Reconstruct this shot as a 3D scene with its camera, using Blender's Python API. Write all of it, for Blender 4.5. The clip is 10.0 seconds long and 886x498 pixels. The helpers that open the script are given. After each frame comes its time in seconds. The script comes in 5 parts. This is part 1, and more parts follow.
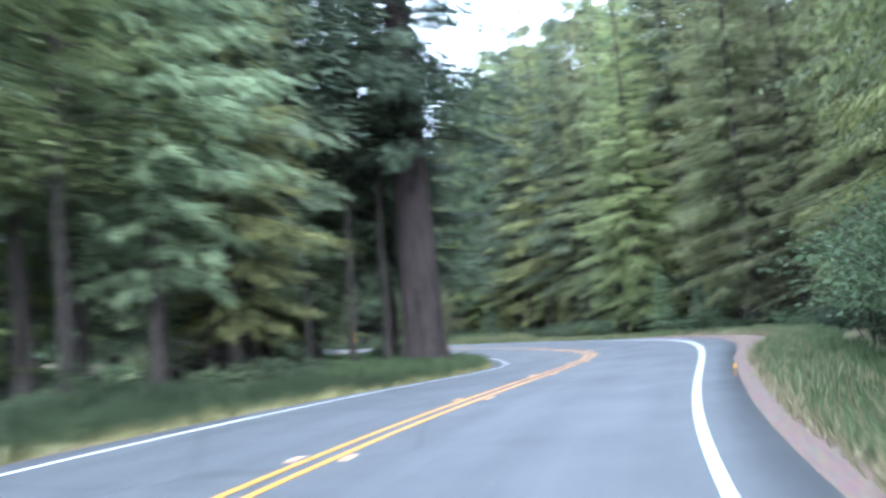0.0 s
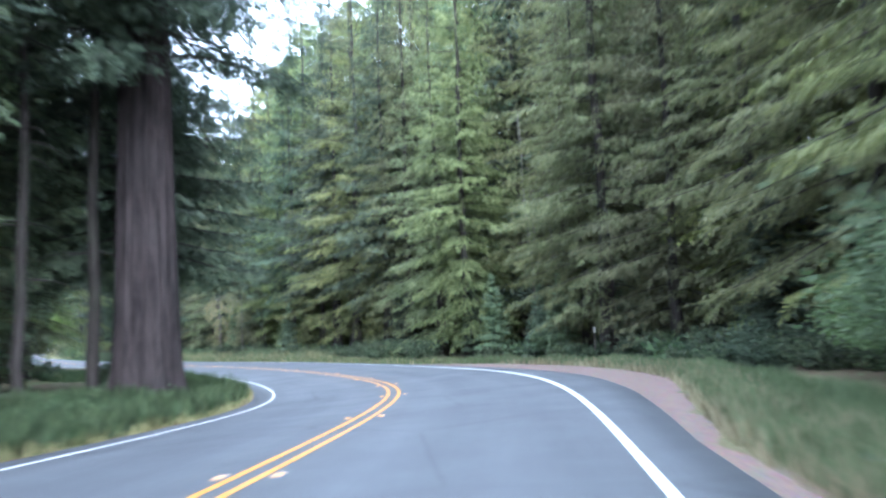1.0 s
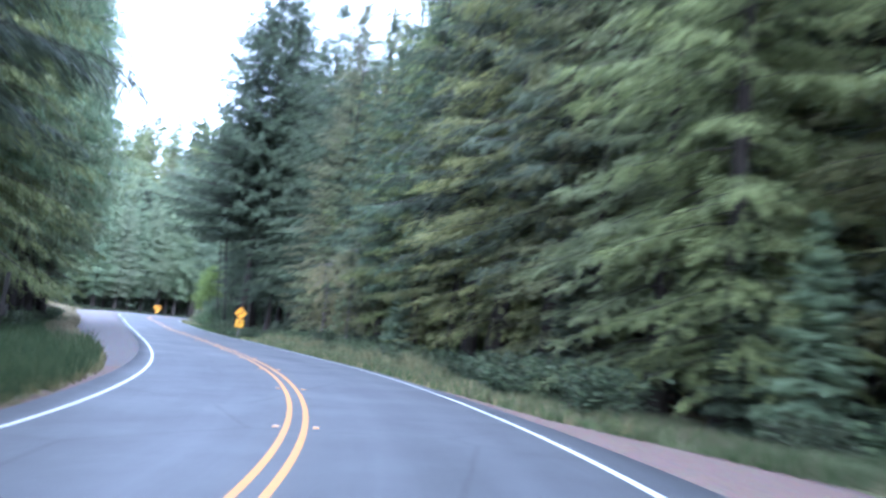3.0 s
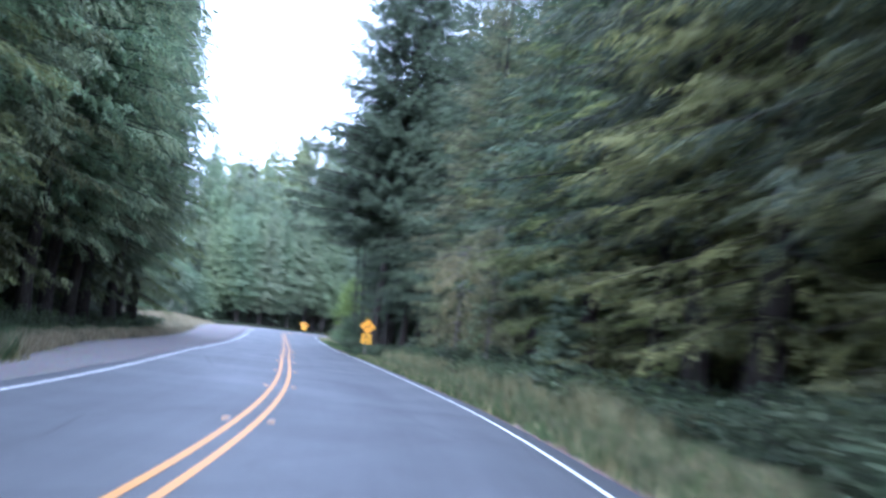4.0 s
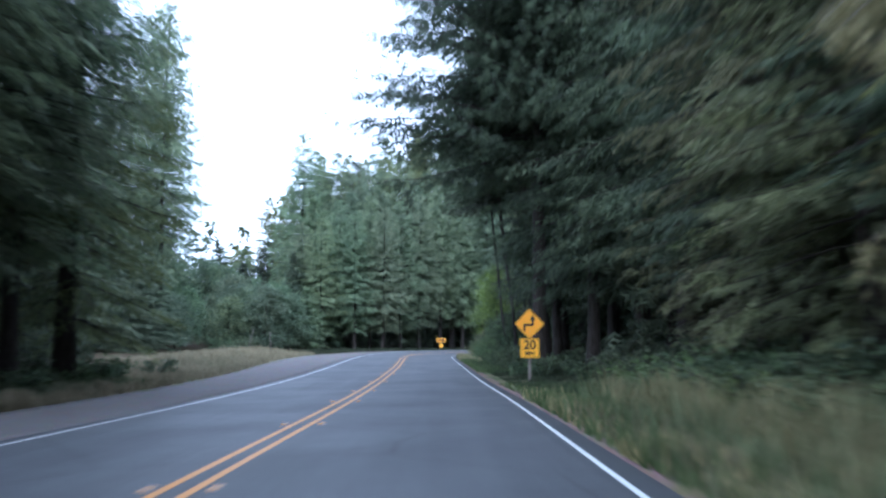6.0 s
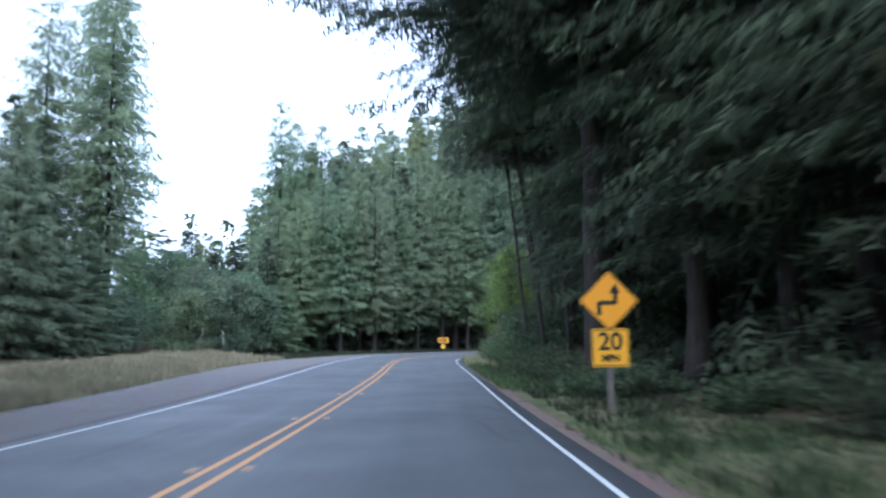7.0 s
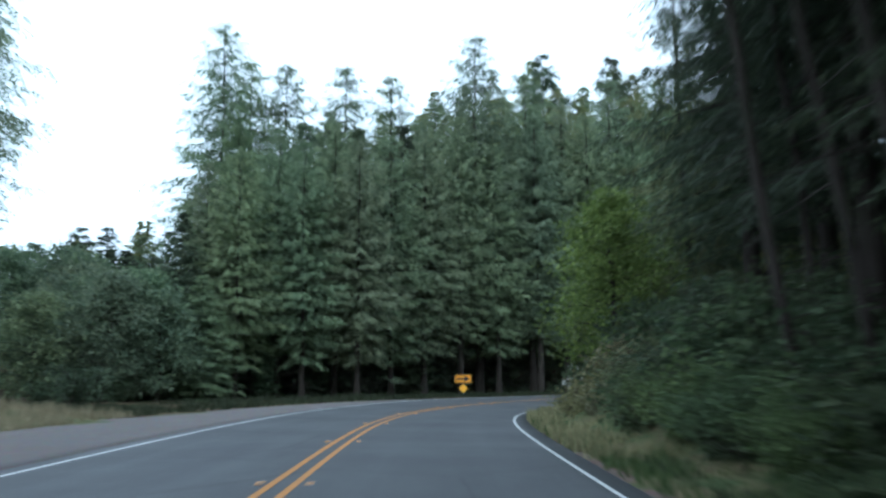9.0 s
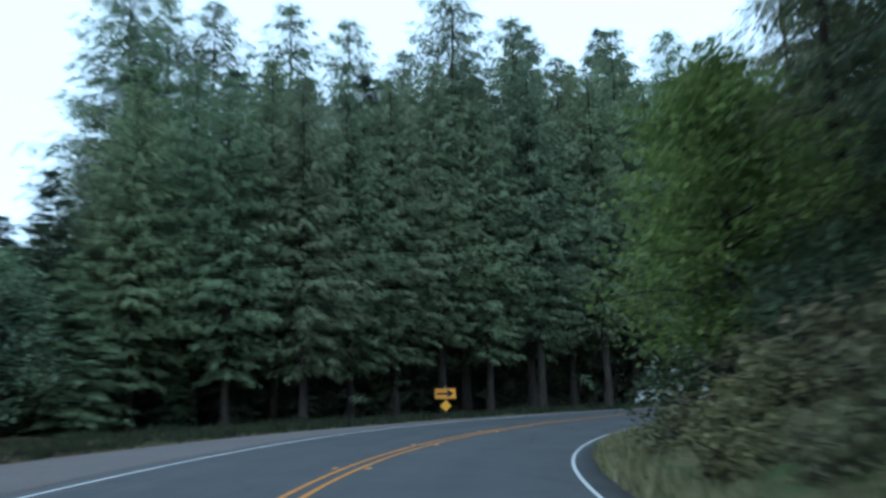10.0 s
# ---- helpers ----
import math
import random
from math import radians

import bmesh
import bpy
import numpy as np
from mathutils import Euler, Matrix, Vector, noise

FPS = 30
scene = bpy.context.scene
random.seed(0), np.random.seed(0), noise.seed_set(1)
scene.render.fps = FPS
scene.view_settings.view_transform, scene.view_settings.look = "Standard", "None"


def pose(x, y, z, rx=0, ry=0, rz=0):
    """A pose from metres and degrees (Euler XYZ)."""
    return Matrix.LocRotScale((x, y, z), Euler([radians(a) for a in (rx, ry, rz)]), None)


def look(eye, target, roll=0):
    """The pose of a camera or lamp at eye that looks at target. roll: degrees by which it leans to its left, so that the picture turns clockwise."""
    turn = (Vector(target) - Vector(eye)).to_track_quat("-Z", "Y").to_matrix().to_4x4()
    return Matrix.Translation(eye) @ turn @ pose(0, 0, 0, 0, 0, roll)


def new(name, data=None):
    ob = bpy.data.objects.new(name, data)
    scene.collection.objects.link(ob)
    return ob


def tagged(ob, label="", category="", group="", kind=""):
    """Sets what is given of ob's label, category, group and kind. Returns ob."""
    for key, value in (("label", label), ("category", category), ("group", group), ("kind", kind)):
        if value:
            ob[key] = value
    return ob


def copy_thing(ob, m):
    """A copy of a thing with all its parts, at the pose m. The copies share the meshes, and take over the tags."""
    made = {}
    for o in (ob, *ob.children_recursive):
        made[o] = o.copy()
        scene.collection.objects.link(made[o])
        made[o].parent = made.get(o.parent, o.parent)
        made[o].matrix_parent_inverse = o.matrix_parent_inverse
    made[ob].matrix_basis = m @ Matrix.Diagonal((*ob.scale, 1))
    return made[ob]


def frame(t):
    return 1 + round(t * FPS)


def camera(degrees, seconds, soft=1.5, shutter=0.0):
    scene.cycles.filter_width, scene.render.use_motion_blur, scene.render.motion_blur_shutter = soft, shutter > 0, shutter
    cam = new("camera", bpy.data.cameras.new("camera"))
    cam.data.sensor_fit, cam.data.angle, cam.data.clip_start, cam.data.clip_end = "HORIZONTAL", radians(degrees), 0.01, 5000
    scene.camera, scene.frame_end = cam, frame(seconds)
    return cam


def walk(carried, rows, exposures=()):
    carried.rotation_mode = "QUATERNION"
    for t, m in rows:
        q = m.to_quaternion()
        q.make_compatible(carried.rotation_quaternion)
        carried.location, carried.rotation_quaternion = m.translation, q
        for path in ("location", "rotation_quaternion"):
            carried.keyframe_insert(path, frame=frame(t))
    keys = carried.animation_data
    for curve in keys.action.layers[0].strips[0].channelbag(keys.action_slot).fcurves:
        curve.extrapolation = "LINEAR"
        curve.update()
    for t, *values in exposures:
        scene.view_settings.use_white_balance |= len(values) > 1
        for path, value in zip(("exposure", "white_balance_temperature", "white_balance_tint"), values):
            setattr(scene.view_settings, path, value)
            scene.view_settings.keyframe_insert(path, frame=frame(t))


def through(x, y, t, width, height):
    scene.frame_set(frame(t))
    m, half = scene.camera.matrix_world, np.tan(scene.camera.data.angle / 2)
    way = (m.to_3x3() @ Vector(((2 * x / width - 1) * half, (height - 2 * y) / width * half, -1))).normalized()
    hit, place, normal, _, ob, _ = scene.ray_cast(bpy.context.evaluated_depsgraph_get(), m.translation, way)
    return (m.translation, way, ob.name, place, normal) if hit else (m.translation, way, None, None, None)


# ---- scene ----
cam = camera(57.1, 10.0, soft=2.5, shutter=0.7)
ROWS = [
    (0.0, -0.00, -0.00, 1.12, 95.75, 4.63, -0.00),
    (0.5, 0.91, 5.96, 1.14, 96.42, 3.41, -8.66),
    (1.0, 2.40, 11.48, 1.13, 96.07, 2.31, -12.58),
    (1.5, 4.32, 17.57, 1.08, 95.83, 0.33, -10.49),
    (2.0, 6.07, 23.72, 1.09, 96.50, -1.80, -8.38),
    (2.5, 7.37, 30.38, 1.08, 96.82, -3.86, -3.00),
    (2.7, 7.66, 32.59, 1.06, 96.85, -4.69, -1.33),
    (3.8, 6.97, 48.86, 0.82, 96.43, -8.72, 10.25),
    (4.0, 6.47, 51.81, 0.86, 97.04, -7.53, 12.81),
    (4.5, 4.79, 59.05, 0.90, 98.30, -3.47, 18.92),
    (5.0, 2.51, 65.69, 0.88, 97.53, -1.94, 22.06),
    (5.5, -0.05, 71.97, 0.87, 96.67, -1.05, 23.01),
    (5.7, -1.13, 74.49, 0.87, 96.77, -0.60, 23.22),
    (6.8, -7.24, 89.03, 0.88, 97.19, 0.65, 23.48),
    (7.0, -8.41, 91.67, 0.88, 97.04, 0.62, 23.59),
    (7.5, -11.36, 98.18, 0.86, 97.32, 0.74, 23.99),
    (8.0, -14.48, 104.92, 0.84, 97.17, 0.79, 24.28),
    (8.5, -17.84, 112.06, 0.95, 100.42, 1.03, 24.78),
    (9.0, -21.10, 118.76, 1.07, 99.86, 0.50, 24.23),
    (9.5, -24.00, 125.13, 1.21, 100.52, 1.12, 23.92),
    (10.0, -26.69, 131.02, 1.31, 100.80, 1.88, 22.53),
]
EXPOSURES = [(0.0, 2.08, 5050, 8), (1.0, 2.05, 4950, 10), (2.5, 1.82, 4720, 17), (4.0, 1.40, 4700, 19), (4.5, 1.10, 4700, 20), (5.5, 0.58, 4750, 14), (7.0, 0.40, 4900, 12), (8.0, 0.32, 5050, 8), (8.5, 0.05, 5150, 3), (9.5, -0.68, 4900, -2), (10.0, -0.74, 4700, -3)]
walk(cam, [(t, pose(x, y, z, rx, ry, rz)) for t, x, y, z, rx, ry, rz in ROWS], EXPOSURES)

# ---- light: bright overcast sky ----
world = bpy.data.worlds.new("overcast_sky")
scene.world = world
world.use_nodes = True
wn, wl = world.node_tree.nodes, world.node_tree.links
wn.clear()
sky = wn.new("ShaderNodeTexSky")
sky.sky_type = "NISHITA"
sky.sun_disc = False
sky.sun_elevation, sky.sun_rotation = radians(34), radians(178)
sky.air_density, sky.dust_density, sky.ozone_density = 1.0, 3.0, 1.0
grey = wn.new("ShaderNodeHueSaturation")
grey.inputs["Saturation"].default_value = 0.25
cloud = wn.new("ShaderNodeMix")
cloud.data_type = "RGBA"
cloud.inputs["Factor"].default_value = 0.55
cloud.inputs["B"].default_value = (13.0, 13.6, 14.2, 1)
back = wn.new("ShaderNodeBackground")
back.inputs["Strength"].default_value = 0.25
wout = wn.new("ShaderNodeOutputWorld")
wl.new(sky.outputs[0], grey.inputs["Color"])
wl.new(grey.outputs[0], cloud.inputs["A"])
wl.new(cloud.outputs["Result"], back.inputs["Color"])
wl.new(back.outputs[0], wout.inputs[0])
sun = new("sun", bpy.data.lights.new("sun", "SUN"))
sun.data.energy, sun.data.angle, sun.data.color = 1.5, radians(34), (1.0, 0.96, 0.88)
sun.matrix_world = look((2, -68, 46), (0, 0, 0))

# ---- materials ----
def material(name, rough=0.8):
    m = bpy.data.materials.new(name)
    m.use_nodes = True
    n, l = m.node_tree.nodes, m.node_tree.links
    p = n["Principled BSDF"]
    p.inputs["Roughness"].default_value = rough
    return m, n, l, p


def coords(n, l, kind="Object"):
    return n.new("ShaderNodeTexCoord").outputs[kind]


def place(n):
    return n.new("ShaderNodeNewGeometry").outputs["Position"]


def noise_tex(n, l, vec, scale, detail=6.0, rough=0.6):
    t = n.new("ShaderNodeTexNoise")
    t.inputs["Scale"].default_value, t.inputs["Detail"].default_value, t.inputs["Roughness"].default_value = scale, detail, rough
    l.new(vec, t.inputs["Vector"])
    return t.outputs["Fac"]


def ramp(n, l, fac, stops):
    r = n.new("ShaderNodeValToRGB")
    while len(r.color_ramp.elements) < len(stops):
        r.color_ramp.elements.new(0.5)
    for e, (at, col) in zip(r.color_ramp.elements, stops):
        e.position, e.color = at, (*col, 1)
    l.new(fac, r.inputs["Fac"])
    return r.outputs["Color"]


def mix(n, l, fac, a, b, blend="MIX"):
    x = n.new("ShaderNodeMix")
    x.data_type, x.blend_type = "RGBA", blend
    for slot, val in (("Factor", fac), ("A", a), ("B", b)):
        if isinstance(val, (int, float)):
            x.inputs[slot].default_value = val
        elif isinstance(val, tuple):
            x.inputs[slot].default_value = (*val, 1)
        else:
            l.new(val, x.inputs[slot])
    return x.outputs["Result"]


def bump(n, l, p, height, strength, distance=0.02):
    b = n.new("ShaderNodeBump")
    b.inputs["Strength"].default_value, b.inputs["Distance"].default_value = strength, distance
    l.new(height, b.inputs["Height"])
    l.new(b.outputs["Normal"], p.inputs["Normal"])


def maths(n, l, op, a, b=0.0):
    m = n.new("ShaderNodeMath")
    m.operation = op
    for k, v in enumerate((a, b)):
        if isinstance(v, (int, float)):
            m.inputs[k].default_value = v
        else:
            l.new(v, m.inputs[k])
    return m.outputs[0]


def asphalt():
    m, n, l, p = material("asphalt", 0.72)
    v = place(n)
    grain = noise_tex(n, l, v, 55.0, 4)
    blotch = noise_tex(n, l, v, 0.35, 5)
    col = ramp(n, l, grain, [(0.3, (0.032, 0.034, 0.037)), (0.7, (0.070, 0.074, 0.079))])
    col = mix(n, l, blotch, col, (0.060, 0.062, 0.067))
    # wheel tracks polished along each lane
    at = n.new("ShaderNodeAttribute")
    at.attribute_name = "across"
    w = maths(n, l, "ABSOLUTE", maths(n, l, "SUBTRACT", maths(n, l, "ABSOLUTE", at.outputs["Fac"]), 1.8))
    track = ramp(n, l, w, [(0.25, (0.82, 0.82, 0.83)), (0.75, (1, 1, 1)), (1.0, (0.9, 0.9, 0.9))])
    col = mix(n, l, 1.0, col, track, "MULTIPLY")
    # faint streaks and patches drawn out along the lanes
    run = n.new("ShaderNodeAttribute")
    run.attribute_name = "along"
    lane = n.new("ShaderNodeCombineXYZ")
    l.new(at.outputs["Fac"], lane.inputs["X"])
    l.new(maths(n, l, "MULTIPLY", run.outputs["Fac"], 0.045), lane.inputs["Y"])
    streak = noise_tex(n, l, lane.outputs[0], 1.5, 6, 0.65)
    col = mix(n, l, 1.0, col, ramp(n, l, streak, [(0.32, (0.78, 0.78, 0.79)), (0.68, (1.16, 1.16, 1.15))]), "MULTIPLY")
    crack = n.new("ShaderNodeTexVoronoi")
    crack.feature = "DISTANCE_TO_EDGE"
    crack.inputs["Scale"].default_value = 0.22
    warp = mix(n, l, 0.06, v, noise_colour(n, l, v, 1.2))
    l.new(warp, crack.inputs["Vector"])
    line = ramp(n, l, crack.outputs["Distance"], [(0.0, (0.55, 0.55, 0.55)), (0.010, (1, 1, 1))])
    col = mix(n, l, 1.0, col, line, "MULTIPLY")
    l.new(col, p.inputs["Base Color"])
    r = ramp(n, l, blotch, [(0.3, (0.58, 0.58, 0.58)), (0.7, (0.74, 0.74, 0.74))])
    l.new(r, p.inputs["Roughness"])
    bump(n, l, p, grain, 0.35, 0.006)
    return m


def noise_colour(n, l, vec, scale):
    t = n.new("ShaderNodeTexNoise")
    t.inputs["Scale"].default_value = scale
    l.new(vec, t.inputs["Vector"])
    return t.outputs["Color"]


def paint(name, col, worn):
    m, n, l, p = material(name, 0.55)
    v = place(n)
    chip = noise_tex(n, l, v, 26.0, 5, 0.7)
    dirt = noise_tex(n, l, v, 2.2, 4)
    c = mix(n, l, ramp(n, l, dirt, [(0.35, (0, 0, 0)), (0.75, (0.35, 0.35, 0.35))]), col, tuple(0.62 * x for x in col))
    c = mix(n, l, ramp(n, l, chip, [(0.60, (0, 0, 0)), (0.70, (worn, worn, worn))]), c, (0.09, 0.09, 0.095))
    l.new(c, p.inputs["Base Color"])
    bump(n, l, p, chip, 0.2, 0.003)
    return m


def gravel(name, a, b, c):
    m, n, l, p = material(name, 0.95)
    v = place(n)
    stones = n.new("ShaderNodeTexVoronoi")
    stones.inputs["Scale"].default_value = 24.0
    l.new(v, stones.inputs["Vector"])
    big = noise_tex(n, l, v, 0.6, 5)
    fine = noise_tex(n, l, v, 9.0, 5)
    col = mix(n, l, fine, a, b)
    col = mix(n, l, ramp(n, l, big, [(0.4, (0, 0, 0)), (0.7, (0.8, 0.8, 0.8))]), col, c)
    col = mix(n, l, 0.35, col, stones.outputs["Color"], "SOFT_LIGHT")
    l.new(col, p.inputs["Base Color"])
    p.inputs["Specular IOR Level"].default_value = 0.2
    bump(n, l, p, stones.outputs["Distance"], 0.5, 0.02)
    return m


def earth():
    m, n, l, p = material("forest_ground", 0.97)
    v = place(n)
    big, mid, fine = noise_tex(n, l, v, 0.12, 5), noise_tex(n, l, v, 1.1, 6), noise_tex(n, l, v, 16.0, 5)
    litter = mix(n, l, fine, (0.050, 0.034, 0.022), (0.125, 0.085, 0.052))
    green = mix(n, l, fine, (0.030, 0.050, 0.018), (0.085, 0.110, 0.042))
    floor_col = mix(n, l, ramp(n, l, mid, [(0.45, (0, 0, 0)), (0.62, (0.7, 0.7, 0.7))]), litter, green)
    dry = mix(n, l, fine, (0.10, 0.080, 0.046), (0.18, 0.148, 0.080))
    grass = mix(n, l, ramp(n, l, mid, [(0.38, (0, 0, 0)), (0.6, (1, 1, 1))]), green, dry)
    at = n.new("ShaderNodeAttribute")
    at.attribute_name = "grassy"
    edge = maths(n, l, "ADD", at.outputs["Fac"], maths(n, l, "SUBTRACT", maths(n, l, "MULTIPLY", mid, 0.7), 0.35))
    col = mix(n, l, ramp(n, l, edge, [(0.35, (0, 0, 0)), (0.6, (1, 1, 1))]), floor_col, grass)
    l.new(col, p.inputs["Base Color"])
    p.inputs["Specular IOR Level"].default_value = 0.15
    bump(n, l, p, fine, 0.6, 0.04)
    return m


def leaf(name, dark, light, tip, through=0.35, rough=0.55):
    """Foliage: a green that varies from tree to tree, from bough to bough and from spray to spray, with paler new growth at the ends."""
    m, n, l, p = material(name, rough)
    info = n.new("ShaderNodeObjectInfo").outputs["Random"]
    other = maths(n, l, "FRACT", maths(n, l, "MULTIPLY", info, 7.31))
    isle = n.new("ShaderNodeNewGeometry").outputs["Random Per Island"]
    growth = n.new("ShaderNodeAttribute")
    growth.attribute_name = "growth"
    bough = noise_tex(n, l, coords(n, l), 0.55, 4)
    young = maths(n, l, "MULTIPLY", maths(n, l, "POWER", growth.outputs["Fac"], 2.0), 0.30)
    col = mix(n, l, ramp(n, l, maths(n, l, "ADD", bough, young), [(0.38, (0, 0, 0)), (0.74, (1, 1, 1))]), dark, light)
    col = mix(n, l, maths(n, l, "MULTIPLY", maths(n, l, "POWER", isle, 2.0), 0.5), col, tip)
    hsv = n.new("ShaderNodeHueSaturation")
    l.new(maths(n, l, "ADD", maths(n, l, "MULTIPLY", info, 0.045), 0.484), hsv.inputs["Hue"])
    l.new(maths(n, l, "ADD", maths(n, l, "MULTIPLY", other, 0.28), 0.82), hsv.inputs["Saturation"])
    l.new(maths(n, l, "MULTIPLY", maths(n, l, "ADD", maths(n, l, "MULTIPLY", isle, 0.26), 0.90), maths(n, l, "ADD", maths(n, l, "MULTIPLY", other, 0.36), 0.82)), hsv.inputs["Value"])
    l.new(col, hsv.inputs["Color"])
    l.new(hsv.outputs[0], p.inputs["Base Color"])
    p.inputs["Specular IOR Level"].default_value = 0.12
    tr = n.new("ShaderNodeBsdfTranslucent")
    l.new(hsv.outputs[0], tr.inputs["Color"])
    ms = n.new("ShaderNodeMixShader")
    ms.inputs[0].default_value = through
    l.new(p.outputs[0], ms.inputs[1])
    l.new(tr.outputs[0], ms.inputs[2])
    l.new(ms.outputs[0], n["Material Output"].inputs["Surface"])
    return m


def bark(name, dark, light, moss, ridges=7.0, mossy=0.5):
    m, n, l, p = material(name, 0.92)
    v = coords(n, l)
    mp = n.new("ShaderNodeMapping")
    mp.inputs["Scale"].default_value = (ridges, ridges, ridges * 0.12)
    l.new(v, mp.inputs["Vector"])
    rid = noise_tex(n, l, mp.outputs[0], 1.6, 7, 0.65)
    patch = noise_tex(n, l, v, 0.7, 5)
    col = ramp(n, l, rid, [(0.32, dark), (0.62, light)])
    col = mix(n, l, ramp(n, l, patch, [(0.48, (0, 0, 0)), (0.66, (mossy, mossy, mossy))]), col, moss)
    l.new(col, p.inputs["Base Color"])
    p.inputs["Specular IOR Level"].default_value = 0.1
    bump(n, l, p, rid, 0.9, 0.05)
    return m


def plain(name, col, rough=0.6, metal=0.0, vary=0.25, scale=9.0):
    m, n, l, p = material(name, rough)
    f = noise_tex(n, l, coords(n, l), scale, 6, 0.7)
    l.new(mix(n, l, f, tuple(x * (1 - vary) for x in col), tuple(min(1, x * (1 + vary)) for x in col)), p.inputs["Base Color"])
    p.inputs["Metallic"].default_value = metal
    bump(n, l, p, f, 0.15, 0.004)
    return m


ASPHALT = asphalt()
WHITE = paint("white_road_paint", (0.62, 0.63, 0.62), 0.6)
YELLOW = paint("yellow_road_paint", (0.50, 0.20, 0.012), 0.7)
GRAVEL_GREY = gravel("grey_gravel", (0.098, 0.090, 0.090), (0.165, 0.150, 0.146), (0.128, 0.106, 0.096))
GRAVEL_RED = gravel("reddish_gravel", (0.100, 0.064, 0.050), (0.195, 0.142, 0.120), (0.15, 0.106, 0.088))
EARTH = earth()
FIR = leaf("fir_needles", (0.070, 0.080, 0.039), (0.160, 0.167, 0.068), (0.256, 0.25, 0.1), 0.4)
HEMLOCK = leaf("hemlock_needles", (0.096, 0.111, 0.047), (0.214, 0.228, 0.084), (0.33, 0.34, 0.126), 0.45)
# Hemlock green lightened: haze and glare on distant trees are in the colour.
HAZED = leaf("haze_paled_needles", (0.115, 0.135, 0.062), (0.245, 0.272, 0.110), (0.36, 0.39, 0.165), 0.5)
# Dark fir green, darkened further so the colour carries the wood's deep shade.
SHADEFIR = leaf("shaded_dark_fir_needles", (0.034, 0.048, 0.032), (0.074, 0.095, 0.055), (0.120, 0.140, 0.072), 0.35)
# Blue-green needles, their colour paled further for haze at the far bend.
MIDFIR = leaf("blue_green_fir_needles", (0.100, 0.137, 0.087), (0.208, 0.255, 0.146), (0.315, 0.355, 0.19), 0.45)
BROAD = leaf("broad_leaves", (0.100, 0.120, 0.043), (0.195, 0.220, 0.075), (0.285, 0.30, 0.108), 0.5)
OLIVE = leaf("olive_leaves", (0.062, 0.080, 0.028), (0.122, 0.142, 0.048), (0.185, 0.205, 0.07), 0.45)
SHRUB = leaf("shrub_leaves", (0.051, 0.073, 0.038), (0.100, 0.126, 0.064), (0.16, 0.185, 0.096), 0.4)
WILLOW = leaf("willow_leaves", (0.076, 0.106, 0.046), (0.148, 0.186, 0.084), (0.225, 0.268, 0.126), 0.4)
GRASS = leaf("green_grass", (0.062, 0.092, 0.034), (0.108, 0.140, 0.054), (0.18, 0.185, 0.085), 0.4)
# Grass green darkened, so its colour carries the shade under the trees.
SHADEGRASS = leaf("shade_darkened_grass", (0.024, 0.034, 0.017), (0.042, 0.054, 0.025), (0.07, 0.074, 0.04), 0.35)
# Lighter copy of the grass green, the open verges' light put into it.
BANKGRASS = leaf("brightened_grass", (0.088, 0.120, 0.046), (0.155, 0.190, 0.078), (0.24, 0.25, 0.12), 0.4)
BRUSH = leaf("dry_brush", (0.112, 0.104, 0.050), (0.205, 0.190, 0.094), (0.31, 0.285, 0.16), 0.3)
BLOSSOM = plain("white_blossom", (0.62, 0.63, 0.60), 0.7, 0, 0.15, 30.0)
STRAW = leaf("dry_grass", (0.20, 0.175, 0.09), (0.33, 0.28, 0.145), (0.46, 0.40, 0.23), 0.4)
DEADWOOD = bark("dead_lichen_twigs", (0.10, 0.085, 0.072), (0.21, 0.185, 0.16), (0.16, 0.17, 0.12), 9.0, 0.6)
BARK = bark("fir_bark", (0.017, 0.014, 0.012), (0.056, 0.047, 0.041), (0.034, 0.040, 0.024))
REDBARK = bark("redwood_bark", (0.012, 0.009, 0.009), (0.046, 0.036, 0.034), (0.030, 0.027, 0.026), 4.0, 0.4)
SIGN_AMBER = plain("amber_sign_sheeting", (0.86, 0.37, 0.015), 0.42, 0, 0.06, 3.0)
SIGN_YELLOW = plain("yellow_sign_sheeting", (0.88, 0.44, 0.018), 0.42, 0, 0.06, 3.0)
BLACK = plain("black_sign_film", (0.018, 0.017, 0.016), 0.5, 0, 0.2)
ALU = plain("dull_aluminium", (0.42, 0.43, 0.44), 0.5, 0.8, 0.1)
WOOD = bark("weathered_post_wood", (0.095, 0.082, 0.070), (0.22, 0.195, 0.17), (0.15, 0.14, 0.115), 14.0, 0.3)
DARKWOOD = bark("dark_post_wood", (0.03, 0.027, 0.024), (0.08, 0.07, 0.06), (0.05, 0.05, 0.035), 14.0, 0.3)
PLASTIC = plain("white_plastic", (0.72, 0.72, 0.70), 0.5, 0, 0.1)
AMBER_LENS = plain("amber_reflector", (0.75, 0.33, 0.05), 0.3, 0, 0.1, 40.0)
CERAMIC = plain("pale_marker_body", (0.40, 0.33, 0.28), 0.5, 0, 0.25, 30.0)


